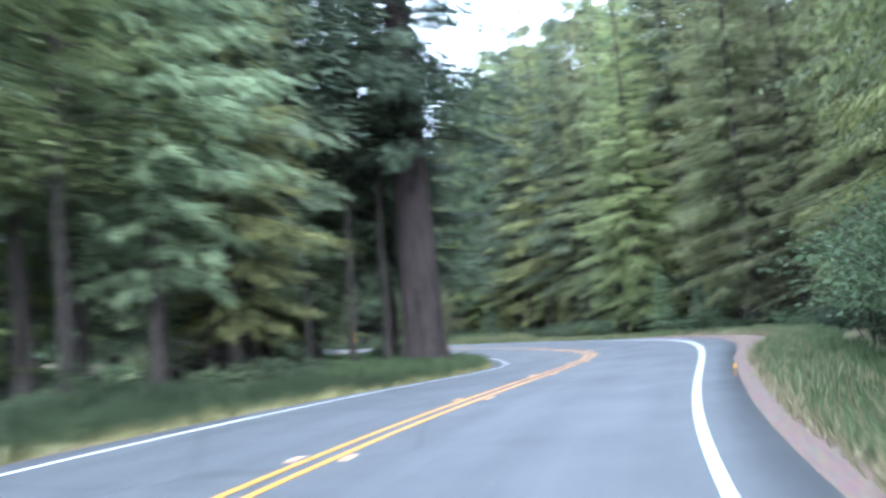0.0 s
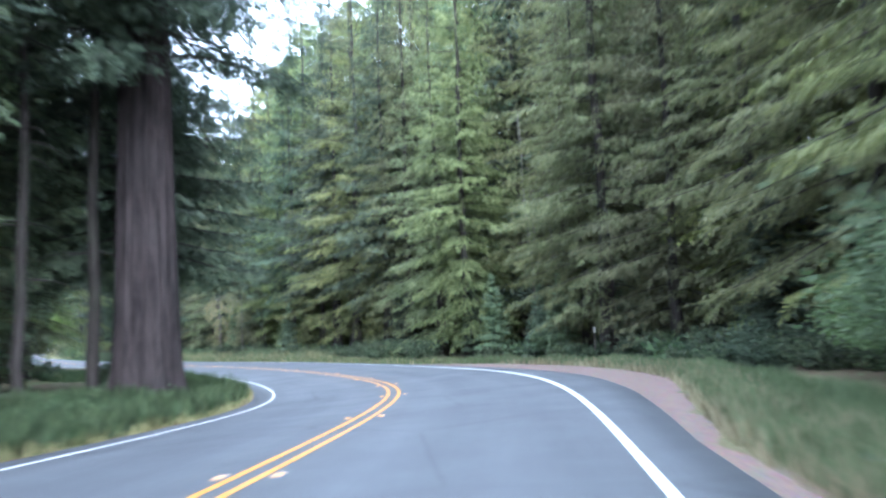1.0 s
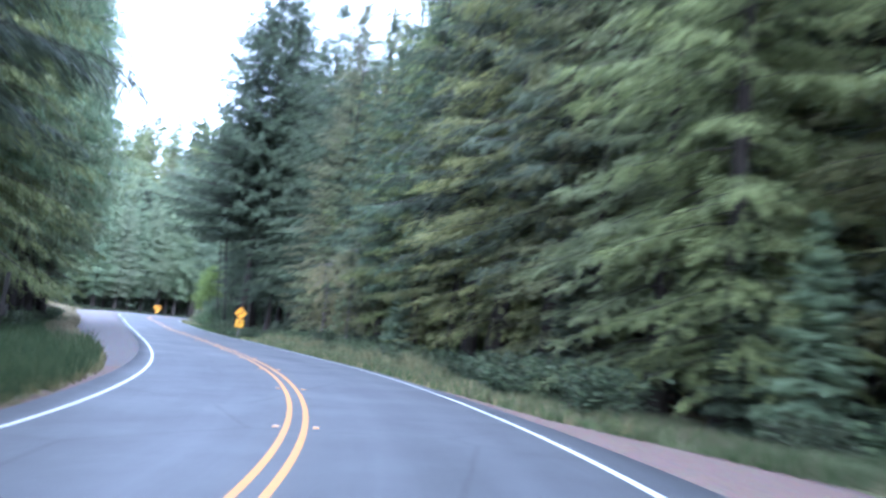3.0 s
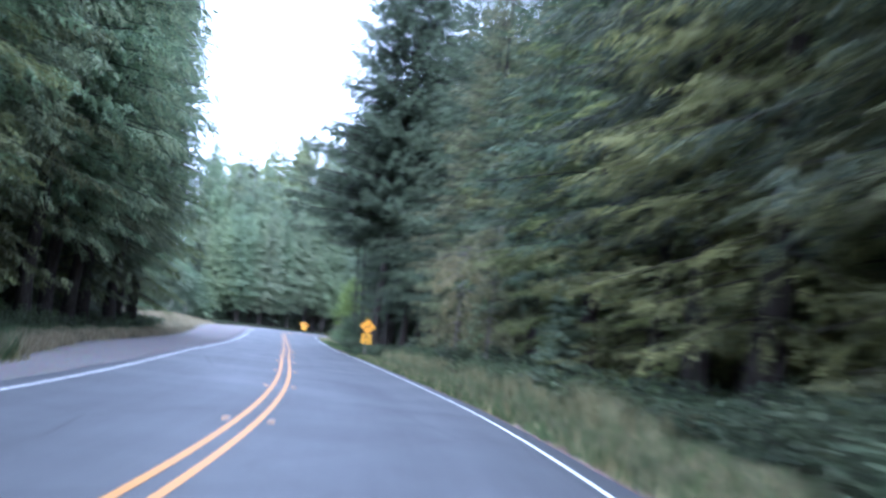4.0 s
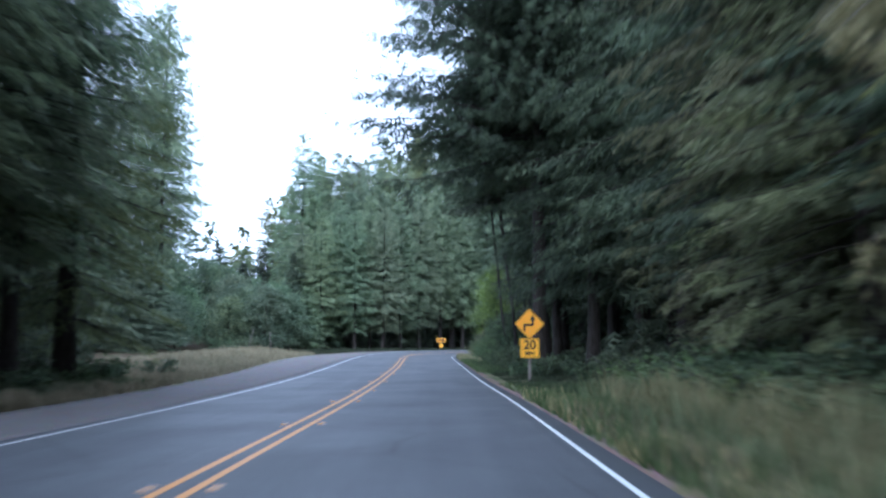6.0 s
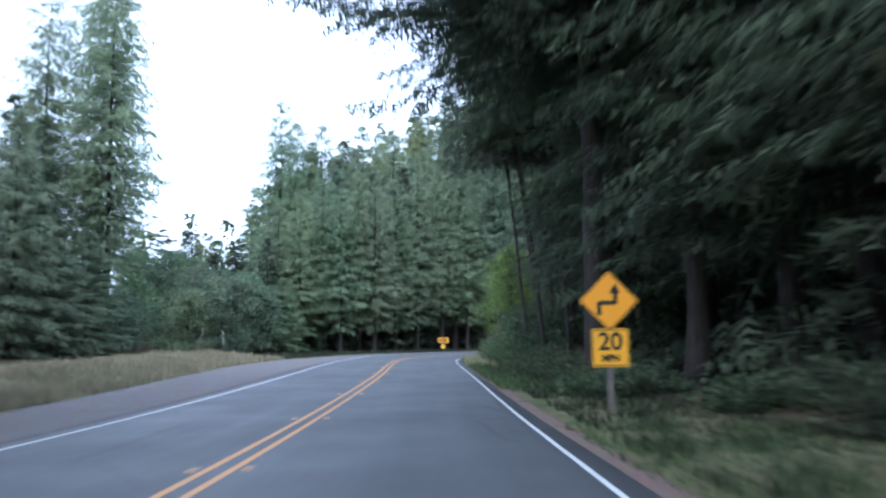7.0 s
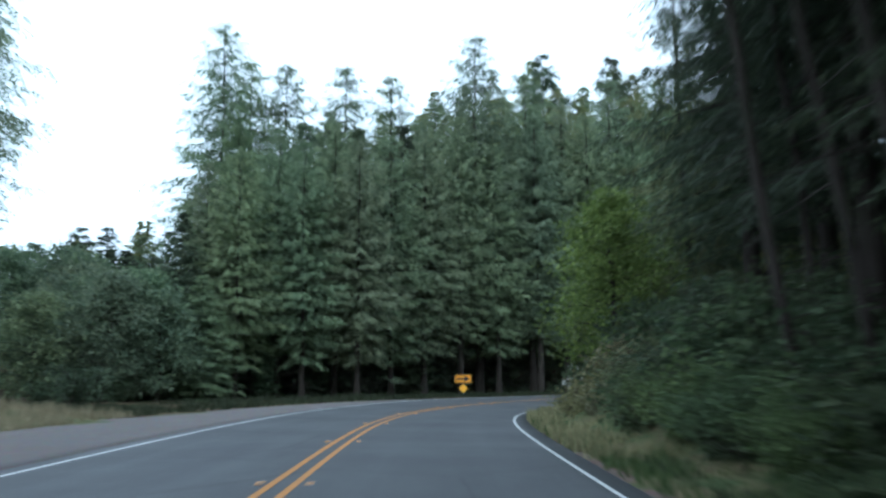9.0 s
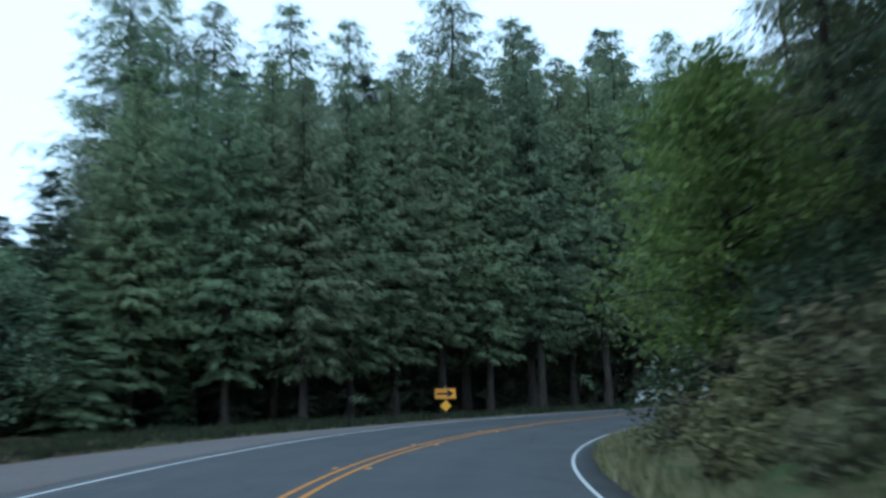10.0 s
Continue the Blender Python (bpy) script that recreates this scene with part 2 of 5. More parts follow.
CONTROL = np.array([
    (-1, -44.2, 0, 0), (-3, -33.5, 0, 0), (-4.35, -22.56, -0.01, -0.01), (-4.51, -11.53, -0, -0.01),
    (-3.38, -0.62, 0, -0.01), (-0.95, 10.05, -0.02, -0.01), (2.65, 20.4, -0.11, 0.02), (5.84, 30.74, -0.22, 0.07),
    (6.6, 41.28, -0.4, 0.07), (4.93, 52.01, -0.38, 0.04), (1.69, 62.57, -0.33, 0.04), (-2.56, 72.79, -0.3, 0.02),
    (-7.08, 82.87, -0.26, 0.02), (-11.38, 93, -0.29, 0.02), (-15.89, 103.01, -0.32, 0.01), (-20.36, 113.02, -0.2, -0),
    (-24.87, 123.04, -0.02, -0.02), (-29.63, 132.94, 0.18, -0.01), (-33.75, 142.97, 0.33, -0.02), (-35.44, 153.64, 0.45, -0.05),
    (-34.66, 164.54, 0.56, -0.03), (-31.44, 175.21, 0.68, -0.02), (-25.9, 184.7, 0.75, -0.02), (-18.4, 192.7, 0.8, -0.02),
    (-9.3, 198.9, 0.85, -0.02), (1, 202.8, 0.85, -0.02), (11.8, 204.7, 0.85, 0),
])

# ---- the road's line: a smooth curve with height and cross slope ----
STEP, S_START = 11.0, -22.0


def line(s):
    """Places (x, y, z, cross slope) and unit headings of the road's centre at the distances s."""
    s = np.atleast_1d(np.asarray(s, float))
    u = np.clip((s - S_START) / STEP, 0.001, len(CONTROL) - 3.001) + 1
    k = np.clip(u.astype(int), 1, len(CONTROL) - 3)
    f = (u - k)[:, None]
    a, b, c, d = CONTROL[k - 1], CONTROL[k], CONTROL[k + 1], CONTROL[k + 2]
    at = ((1 - f) ** 3 * a + (3 * f ** 3 - 6 * f ** 2 + 4) * b + (-3 * f ** 3 + 3 * f ** 2 + 3 * f + 1) * c + f ** 3 * d) / 6
    to = (-(1 - f) ** 2 * a + (3 * f ** 2 - 4 * f) * b + (-3 * f ** 2 + 2 * f + 1) * c + f ** 2 * d)[:, :2]
    return at, to / np.linalg.norm(to, axis=1)[:, None]


S_END = S_START + STEP * (len(CONTROL) - 3)
TABLE_S = np.linspace(S_START, S_END, 700)
TABLE, TABLE_TO = line(TABLE_S)


def nearest(x, y):
    """Distance along the road and offset to its right of the places x, y."""
    x, y = np.atleast_1d(x), np.atleast_1d(y)
    s, o = np.empty(len(x)), np.empty(len(x))
    for i in range(0, len(x), 4000):
        dx, dy = x[i:i + 4000, None] - TABLE[:, 0], y[i:i + 4000, None] - TABLE[:, 1]
        k = np.argmin(dx * dx + dy * dy, axis=1)
        r = np.arange(len(k))
        side = dx[r, k] * TABLE_TO[k, 1] - dy[r, k] * TABLE_TO[k, 0]
        s[i:i + 4000], o[i:i + 4000] = TABLE_S[k], np.sign(side) * np.hypot(dx[r, k], dy[r, k])
    return s, o


def rise(v, a, b):
    t = np.clip((v - a) / (b - a), 0, 1)
    return t * t * (3 - 2 * t)


def asphalt_right(s):
    return np.interp(s, [0, 33, 40, 46, 52, 58, 66, 74, 140, 160, 220], [4.2, 4.3, 4.75, 4.95, 4.5, 4.35, 4.15, 3.88, 3.88, 4.0, 4.0])


def asphalt_left(s):
    return -np.interp(s, [0, 30, 70, 90, 240], [4.2, 4.0, 4.1, 3.75, 3.75])


def gravel_right(s):
    return np.interp(s, [0, 33, 38, 43, 48, 54, 60, 66, 72, 220], [4.62, 4.75, 5.4, 6.4, 6.9, 7.3, 7.1, 5.2, 4.2, 4.2])


def gravel_left(s):
    return -np.interp(s, [0, 60, 72, 80, 95, 130, 150, 162, 170, 180, 220], [4.55, 4.55, 4.8, 5.4, 6.8, 7.4, 8.4, 8.3, 7.6, 6.6, 6.4])


def wobble(x, y):
    return 0.5 * np.sin(x * 0.9 + 1.3 * np.sin(y * 0.53)) + 0.3 * np.sin(y * 1.7 + x * 0.6) + 0.2 * np.sin(2.9 * x - 2.1 * y)


def height(s, o, x=0.0, y=0.0):
    """The ground's height at a place beside the road."""
    at, _ = line(s)
    z = at[:, 2] + at[:, 3] * np.clip(o, -4.3, 4.3)
    z = z - 0.05 * rise(np.abs(o), 4.0, 5.0)
    right = o - 4.6
    z = z + np.where(o > 0, 1.9 * rise(right, 0.8, 3.6) * rise(s, 146, 156) + 0.55 * rise(right, 0.8, 4.0) * (1 - rise(s, 30, 42)), 0)
    z = z + np.where(o > 0, 11.0 * rise(o, 16, 60), 0)
    berm = np.exp(-((o + 12.3) / 2.4) ** 2) * 0.5 * rise(s, 126, 142) * (1 - rise(s, 160, 167))
    z = z + np.where(o < 0, 2.5 * rise(-o, 22, 45) + 5.0 * rise(-o, 20, 50) * rise(s, 184, 198) + 1.2 * rise(-o, 30, 70) * rise(s, 150, 175), 0)
    # a wooded hill beyond the last bend
    z = z + 27.0 * np.exp(-((x + 66) / 46) ** 2 - ((y - 262) / 42) ** 2) * rise(np.abs(o), 24, 50)
    z = z + np.where(o < 0, berm + 0.25 * rise(-o, 5, 8) * (1 - rise(s, 66, 78)), 0)
    return z + 0.16 * wobble(x, y) * rise(np.abs(o), 7.0, 12.0)


def ground_at(x, y):
    s, o = nearest(x, y)
    return float(height(s, o, np.array([x]), np.array([y]))[0])


def beside(s, o):
    """The place on the ground o metres to the right of the road's centre, and the heading there in radians."""
    at, to = line(s)
    x, y = at[0, 0] + o * to[0, 1], at[0, 1] - o * to[0, 0]
    return x, y, float(height(np.array([s]), np.array([o]), np.array([x]), np.array([y]))[0]), math.atan2(-to[0, 0], to[0, 1])


# ---- mesh helpers ----
def mesh_from(name, verts, faces, mat, smooth=False):
    """A mesh from arrays of corners and of equal-sided faces."""
    me = bpy.data.meshes.new(name)
    verts, faces = np.asarray(verts, np.float32), np.asarray(faces, np.int32)
    me.vertices.add(len(verts))
    me.vertices.foreach_set("co", verts.ravel())
    k = faces.shape[1]
    me.loops.add(faces.size)
    me.loops.foreach_set("vertex_index", faces.ravel())
    me.polygons.add(len(faces))
    me.polygons.foreach_set("loop_start", np.arange(0, faces.size, k, dtype=np.int32))
    me.polygons.foreach_set("loop_total", np.full(len(faces), k, np.int32))
    if smooth:
        me.polygons.foreach_set("use_smooth", np.ones(len(faces), bool))
    me.update(calc_edges=True)
    me.materials.append(mat)
    return me


def from_bm(name, bm, mat, smooth=False):
    me = bpy.data.meshes.new(name)
    bm.normal_update()
    bm.to_mesh(me)
    bm.free()
    if smooth:
        for f in me.polygons:
            f.use_smooth = True
    me.materials.append(mat)
    return me


def part(name, me, parent, label="", kind=""):
    ob = new(name, me)
    ob.parent = parent
    return tagged(ob, label, kind=kind)


def box(bm, size, at=(0, 0, 0), turn=None, bevel=0.0):
    r = bmesh.ops.create_cube(bm, size=1.0)
    vs = r["verts"]
    bmesh.ops.scale(bm, vec=size, verts=vs)
    if bevel:
        es = list({e for v in vs for e in v.link_edges})
        vs = list({v for f in bmesh.ops.bevel(bm, geom=es, offset=bevel, segments=2, affect="EDGES", profile=0.5)["faces"] for v in f.verts} | {v for v in vs if v.is_valid})
    m = Matrix.Translation(at) @ (turn if turn else Matrix())
    bmesh.ops.transform(bm, matrix=m, verts=vs)
    return vs


def ribbon(name, mat, s0, s1, left, right, lift, across=6, ds=0.5, skirt=0.0):
    """A strip that follows the road between two offsets, which may change along it."""
    s = np.arange(s0, s1 + 1e-6, ds)
    at, to = line(s)
    a = left(s) if callable(left) else np.full(len(s), left)
    b = right(s) if callable(right) else np.full(len(s), right)
    cols = []
    for k in range(across + 1):
        o = a + (b - a) * k / across
        x, y = at[:, 0] + o * to[:, 1], at[:, 1] - o * to[:, 0]
        cols.append(np.stack([x, y, height(s, o, x, y) + lift, o], 1))
    if skirt:
        for first in (True, False):
            c = cols[0 if first else -1].copy()
            c[:, 2] -= skirt
            cols.insert(0, c) if first else cols.append(c)
    g = np.stack(cols, 1)
    n, k = g.shape[:2]
    i = (np.arange(n - 1)[:, None] * k + np.arange(k - 1)).ravel()
    me = mesh_from(name, g[..., :3].reshape(-1, 3), np.stack([i, i + 1, i + k + 1, i + k], 1), mat)
    at_o = me.attributes.new("across", "FLOAT", "POINT")
    at_o.data.foreach_set("value", g[..., 3].ravel().astype(np.float32))
    at_s = me.attributes.new("along", "FLOAT", "POINT")
    at_s.data.foreach_set("value", np.repeat(s, k).astype(np.float32))
    return me


# ---- ground, road, shoulders, lines ----
def axis(lo, hi, step, far):
    mid = np.arange(lo, hi + 0.01, step)
    out = np.cumsum(step * 1.35 ** np.arange(1, 24))
    out = out[out < far]
    return np.concatenate([lo - out[::-1], mid, hi + out])


gx, gy = axis(-110, 66, 1.5, 1900), axis(-50, 236, 1.5, 1900)
GX, GY = (a.ravel() for a in np.meshgrid(gx, gy))
gs, go = nearest(GX, GY)
GZ = height(gs, go, GX, GY)
inside = (go < gravel_right(gs) - 0.15) & (go > gravel_left(gs) + 0.3)
GZ = GZ - np.where(inside, 0.14, 0.0)
gi = (np.arange(len(gy) - 1)[:, None] * len(gx) + np.arange(len(gx) - 1)).ravel()
ground_me = mesh_from("ground", np.stack([GX, GY, GZ], 1), np.stack([gi, gi + 1, gi + len(gx) + 1, gi + len(gx)], 1), EARTH, True)
grassy = np.where(go > 0, 1 - rise(go, 6.2, 8.2), 1 - rise(-go, 7.5, 10.5))
grassy = np.where((go < 0) & (gs > 75), (1 - rise(-go, 11, 16)) * (1 - rise(gs, 160, 165)), grassy)
grassy = np.where((go > 0) & (gs > 38) & (gs < 68), 1 - rise(go, 7.6, 9.4), grassy)
zone = ground_me.attributes.new("grassy", "FLOAT", "POINT")
zone.data.foreach_set("value", grassy.astype(np.float32))
tagged(new("ground", ground_me), "forest floor of brown litter, moss and verge grass", "ground", kind="structure")

A0, A1 = S_START + 1, S_END - 1
tagged(new("road", ribbon("road", ASPHALT, A0, A1, asphalt_left, asphalt_right, 0.0, 16, 0.5, 0.12)), "two-lane grey asphalt road with darker wheel tracks", "road", kind="structure")
tagged(new("shoulder_bend", ribbon("shoulder_bend", GRAVEL_RED, A0, 74.0, gravel_left, lambda s: asphalt_left(s) + 0.05, -0.025, 6, 0.5, 0.15)), "narrow brown soil edge inside the first bend", "shoulder", kind="structure")
tagged(new("shoulder_west", ribbon("shoulder_west", GRAVEL_GREY, 74.0, A1, gravel_left, lambda s: asphalt_left(s) + 0.05, -0.025, 6, 0.5, 0.15)), "grey-brown gravel turnout beside the road", "shoulder", kind="structure")
tagged(new("shoulder_east", ribbon("shoulder_east", GRAVEL_RED, A0, A1, lambda s: asphalt_right(s) - 0.05, gravel_right, -0.025, 6, 0.5, 0.15)), "reddish-brown gravel shoulder beside the road", "shoulder", kind="structure")
for o, w, name, mat, text in ((-3.43, 0.078, "edge_line_west", WHITE, "worn white painted edge line on asphalt"), (3.6, 0.104, "edge_line_east", WHITE, "thick white painted edge line on asphalt"),
                              (-0.13, 0.088, "centre_line_west", YELLOW, "yellow painted centre line on asphalt"), (0.13, 0.088, "centre_line_east", YELLOW, "yellow painted centre line on asphalt")):
    half = (lambda s, w=w: np.interp(s, [56, 70], [w / 2, w / 2 - 0.022])) if name == "edge_line_east" else (lambda s, w=w: np.full(len(s), w / 2))
    tagged(new(name, ribbon(name, mat, A0, A1, lambda s: o - half(s), lambda s: o + half(s), 0.005, 1, 0.5)), text, "road marking", kind="structure")


def road_marker():
    """A low raised pavement marker with a pale body and an amber reflector on each end."""
    root = new("road_marker")
    bm = bmesh.new()
    box(bm, (0.10, 0.10, 0.02), (0, 0, 0.010))
    for v in bm.verts:
        if v.co.z > 0.015:
            v.co.x *= 0.78
            v.co.y *= 0.55
    part("body", from_bm("marker_body", bm, CERAMIC), root)
    for side in (-1, 1):
        bm = bmesh.new()
        box(bm, (0.085, 0.006, 0.016), (0, side * 0.047, 0.0115), Matrix.Rotation(side * radians(52), 4, "X"))
        part("reflector", from_bm("marker_reflector", bm, AMBER_LENS), root, "amber reflector strip")
    return tagged(root, "low pale road marker with amber reflectors on asphalt", "road marker", "markers along the centre line")


def put(root, s, o, lift=0.0, spin=0.0, scale=1.0):
    x, y, z, head = beside(s, o)
    root.matrix_world = Matrix.Translation((x, y, z + lift)) @ Matrix.Rotation(head + spin, 4, "Z") @ Matrix.Scale(scale, 4)
    return root


MARKS = [14, 20, 26, 32, 38, 44, 50, 56, 62, 69, 75.9, 82.2, 88.2, 94.3, 100, 105.8, 111.4, 116, 122, 128.7, 135, 141, 147, 153, 159, 165, 171, 177]
first = None
for s in MARKS:
    for o in (-0.27, 0.29):
        x, y, z, head = beside(s, o)
        m = Matrix.Translation((x, y, z)) @ Matrix.Rotation(head, 4, "Z")
        if first is None:
            first = road_marker()
            first.matrix_world = m
        else:
            copy_thing(first, m)


# ---- signs and posts ----
def slab(outline, thick, y=0.0):
    """An upright plate in the x-z plane with its face at y, its back at y + thick."""
    bm = bmesh.new()
    f = bm.faces.new([bm.verts.new((x, y, z)) for x, z in outline])
    r = bmesh.ops.extrude_face_region(bm, geom=[f])
    bmesh.ops.translate(bm, vec=(0, thick, 0), verts=[v for v in r["geom"] if isinstance(v, bmesh.types.BMVert)])
    bmesh.ops.recalc_face_normals(bm, faces=bm.faces)
    return bm


def diamond(half, at=0.0, soft=0.06):
    pts = []
    for k in range(4):
        a = k * math.pi / 2
        cx, cz = (half - soft * 1.41) * math.cos(a), (half - soft * 1.41) * math.sin(a)
        for j in range(5):
            b = a + (j - 2) * math.pi / 8
            pts.append((cx + soft * math.cos(b), at + cz + soft * math.sin(b)))
    return pts


def rect(w, h, at=0.0, soft=0.04):
    pts = []
    for k, (sx, sz) in enumerate(((1, 1), (-1, 1), (-1, -1), (1, -1))):
        for j in range(4):
            b = k * math.pi / 2 + j * math.pi / 6
            pts.append((sx * (w / 2 - soft) + soft * math.cos(b), at + sz * (h / 2 - soft) + soft * math.sin(b)))
    return pts


def frame_of(outer, inner, y):
    bm = bmesh.new()
    a, b = [bm.verts.new((x, y, z)) for x, z in outer], [bm.verts.new((x, y, z)) for x, z in inner]
    for k in range(len(a)):
        j = (k + 1) % len(a)
        bm.faces.new((a[k], a[j], b[j], b[k]))
    return bm


def words(name, text, size, x, z, y, mat, parent):
    cu = bpy.data.curves.new(name, "FONT")
    cu.body, cu.size, cu.align_x, cu.align_y, cu.extrude = text, size, "CENTER", "CENTER", 0.0005
    cu.offset = 0.010
    tmp = bpy.data.objects.new(name, cu)
    scene.collection.objects.link(tmp)
    me = bpy.data.meshes.new_from_object(tmp.evaluated_get(bpy.context.evaluated_depsgraph_get()))
    bpy.data.objects.remove(tmp)
    me.transform(Matrix.Translation((x, y, z)) @ Matrix.Rotation(radians(90), 4, "X"))
    me.materials.clear()
    me.materials.append(mat)
    return part(name, me, parent)


def post(w, d, h, mat, name="post"):
    bm = bmesh.new()
    box(bm, (w, d, h + 0.3), (0, 0, (h - 0.3) / 2), None, 0.008)
    return from_bm(name, bm, mat)


def curve_sign():
    """Warning sign: amber diamond with a right-then-up bent arrow, over a square speed plate, on a wooden post."""
    root = new("curve_warning_sign")
    part("post", post(0.10, 0.14, 2.62, WOOD), root, "weathered grey wooden post").location = (0, 0.085, 0)
    zc, zp = 2.14, 1.27
    plate = part("diamond_panel", from_bm("diamond_panel", slab(diamond(0.57, zc), 0.006), SIGN_AMBER), root, "amber diamond warning panel")
    part("border", from_bm("diamond_border", frame_of(diamond(0.545, zc, 0.055), diamond(0.52, zc, 0.05), -0.003), BLACK), plate, "thin black border")
    w = 0.038
    bm = bmesh.new()
    pl = [(-0.19 - w, -0.27), (-0.19 + w, -0.27), (-0.19 + w, -0.075), (0.11, -0.075), (0.12 + w, -0.05), (0.12 + w, 0.14), (0.225, 0.14), (0.12, 0.33), (0.015, 0.14), (0.12 - w, 0.14), (0.12 - w, 0.005), (-0.17, 0.005), (-0.19 - w, -0.02)]
    bm.faces.new([bm.verts.new((x, -0.003, zc + z)) for x, z in pl])
    bm.normal_update()
    bmesh.ops.triangulate(bm, faces=bm.faces)
    part("arrow", from_bm("bent_arrow", bm, BLACK), plate, "black bent arrow")
    low = part("speed_panel", from_bm("speed_panel", slab(rect(0.71, 0.71, zp), 0.006), SIGN_YELLOW), root, "yellow square advisory speed panel")
    part("border", from_bm("speed_border", frame_of(rect(0.67, 0.67, zp, 0.03), rect(0.635, 0.635, zp, 0.025), -0.003), BLACK), low, "thin black border")
    words("number", "20", 0.46, 0, zp + 0.10, -0.003, BLACK, low)
    words("letters", "MPH", 0.17, 0, zp - 0.20, -0.003, BLACK, low)
    for z in (zc + 0.28, zc - 0.28, zp + 0.26, zp - 0.28):
        bm = bmesh.new()
        bmesh.ops.create_cone(bm, cap_ends=True, segments=10, radius1=0.013, radius2=0.010, depth=0.012)
        bmesh.ops.transform(bm, matrix=Matrix.Translation((0, -0.006, z)) @ Matrix.Rotation(radians(90), 4, "X"), verts=bm.verts)
        part("bolt", from_bm("bolt", bm, ALU), root)
    return tagged(root, "amber curve warning sign over yellow 20 MPH plate on post", "road sign")


def arrow_sign():
    """Wide amber arrow board over a small amber diamond on a steel post."""
    root = new("arrow_sign")
    bm = bmesh.new()
    box(bm, (0.06, 0.05, 2.5), (0, 0.035, 0.9), None, 0.004)
    part("post", from_bm("steel_post", bm, ALU), root, "grey steel post")
    z = 1.72
    board = part("arrow_board", from_bm("arrow_board", slab(rect(1.22, 0.61, z), 0.006), SIGN_AMBER), root, "wide amber arrow board")
    part("border", from_bm("arrow_border", frame_of(rect(1.18, 0.57, z, 0.03), rect(1.145, 0.535, z, 0.025), -0.003), BLACK), board, "thin black border")
    bm = bmesh.new()
    pl = [(-0.47, -0.055), (0.14, -0.055), (0.06, -0.18), (0.20, -0.18), (0.48, 0), (0.20, 0.18), (0.06, 0.18), (0.14, 0.055), (-0.47, 0.055)]
    bm.faces.new([bm.verts.new((x, -0.003, z + q)) for x, q in pl])
    bm.normal_update()
    bmesh.ops.triangulate(bm, faces=bm.faces)
    part("arrow", from_bm("arrow", bm, BLACK), board, "black arrow")
    part("marker_panel", from_bm("marker_panel", slab(diamond(0.34, 1.03, 0.04), 0.006), SIGN_YELLOW), root, "small plain yellow diamond marker")
    return tagged(root, "amber arrow board over a small yellow diamond on steel post", "road sign")


sign = put(curve_sign(), 122.8, 5.44, -0.09, radians(3))
ax, ay = -44.6, 174.6
board = arrow_sign()
board.matrix_world = Matrix.Translation((ax, ay, ground_at(ax, ay) - 0.55)) @ Matrix.Rotation(radians(20), 4, "Z")


def marker_post(h, mat, cap, label, name="marker_post"):
    root = new(name)
    bm = bmesh.new()
    box(bm, (0.06, 0.03, h + 0.2), (0, 0, (h - 0.2) / 2), None, 0.005)
    part("post", from_bm("slim_post", bm, mat), root)
    bm = bmesh.new()
    box(bm, (0.10, 0.012, 0.22), (0, -0.024, h - 0.13), None, 0.004)
    part("plate", from_bm("post_plate", bm, cap), root, "small plate")
    return tagged(root, label, "marker post")


put(marker_post(1.35, WOOD, PLASTIC, "slim grey marker post with a white plate in verge grass"), 56.1, 9.7, 0, radians(10))
put(marker_post(1.05, WOOD, PLASTIC, "short grey marker post with a pale plate among weeds"), 50.5, 11.3, 0, radians(-20))
put(marker_post(0.62, YELLOW, SIGN_YELLOW, "short yellow marker post beside the gravel shoulder"), 27.8, 4.22, 0, 0, 0.34)


def box_post():
    root = new("box_post")
    bm = bmesh.new()
    box(bm, (0.13, 0.13, 2.5), (0, 0, 1.0), Matrix.Rotation(radians(2), 4, "Y"), 0.01)
    part("post", from_bm("tall_post", bm, DARKWOOD), root)
    bm = bmesh.new()
    box(bm, (0.34, 0.42, 0.38), (0.02, -0.16, 1.05), None, 0.03)
    part("box", from_bm("post_box", bm, DARKWOOD), root, "dark weathered box")
    return tagged(root, "tall dark wooden post with a box in the grass", "post")


put(box_post(), 79.3, -8.1)


def stake(h, lean, s, o, label):
    bm = bmesh.new()
    bmesh.ops.create_cone(bm, cap_ends=True, segments=8, radius1=0.045, radius2=0.03, depth=h)
    bmesh.ops.transform(bm, matrix=Matrix.Rotation(radians(lean), 4, "Y") @ Matrix.Translation((0, 0, h / 2 - 0.15)), verts=bm.verts)
    tagged(put(new("stake", from_bm("stake", bm, WOOD, True)), s, o), label, "stake")


stake(2.0, 14, 160.0, -13.2, "pale leaning wooden stake in dry grass")
stake(1.6, -4, 159.0, -11.0, "thin pale wooden stake in dry grass")


def litter(s, o, k):
    rnd = random.Random(k)
    bm = bmesh.new()
    bmesh.ops.create_grid(bm, x_segments=5, y_segments=4, size=0.5)
    for v in bm.verts:
        v.co = Vector((v.co.x * 0.36, v.co.y * 0.24, 0.03 + rnd.uniform(0, 0.07)))
    r = bmesh.ops.extrude_face_region(bm, geom=bm.faces[:])
    bmesh.ops.translate(bm, vec=(0, 0, 0.006), verts=[v for v in r["geom"] if isinstance(v, bmesh.types.BMVert)])
    tagged(put(new("paper_litter", from_bm("paper_litter", bm, PLASTIC, True)), s, o, 0, k), "crumpled white paper litter on the verge", "litter", "litter along the gravel")


for k, (s, o) in enumerate(((58.3, 8.4), (54.6, 8.6), (50.6, 9.0), (31.5, 5.5))):
    litter(s, o, k)


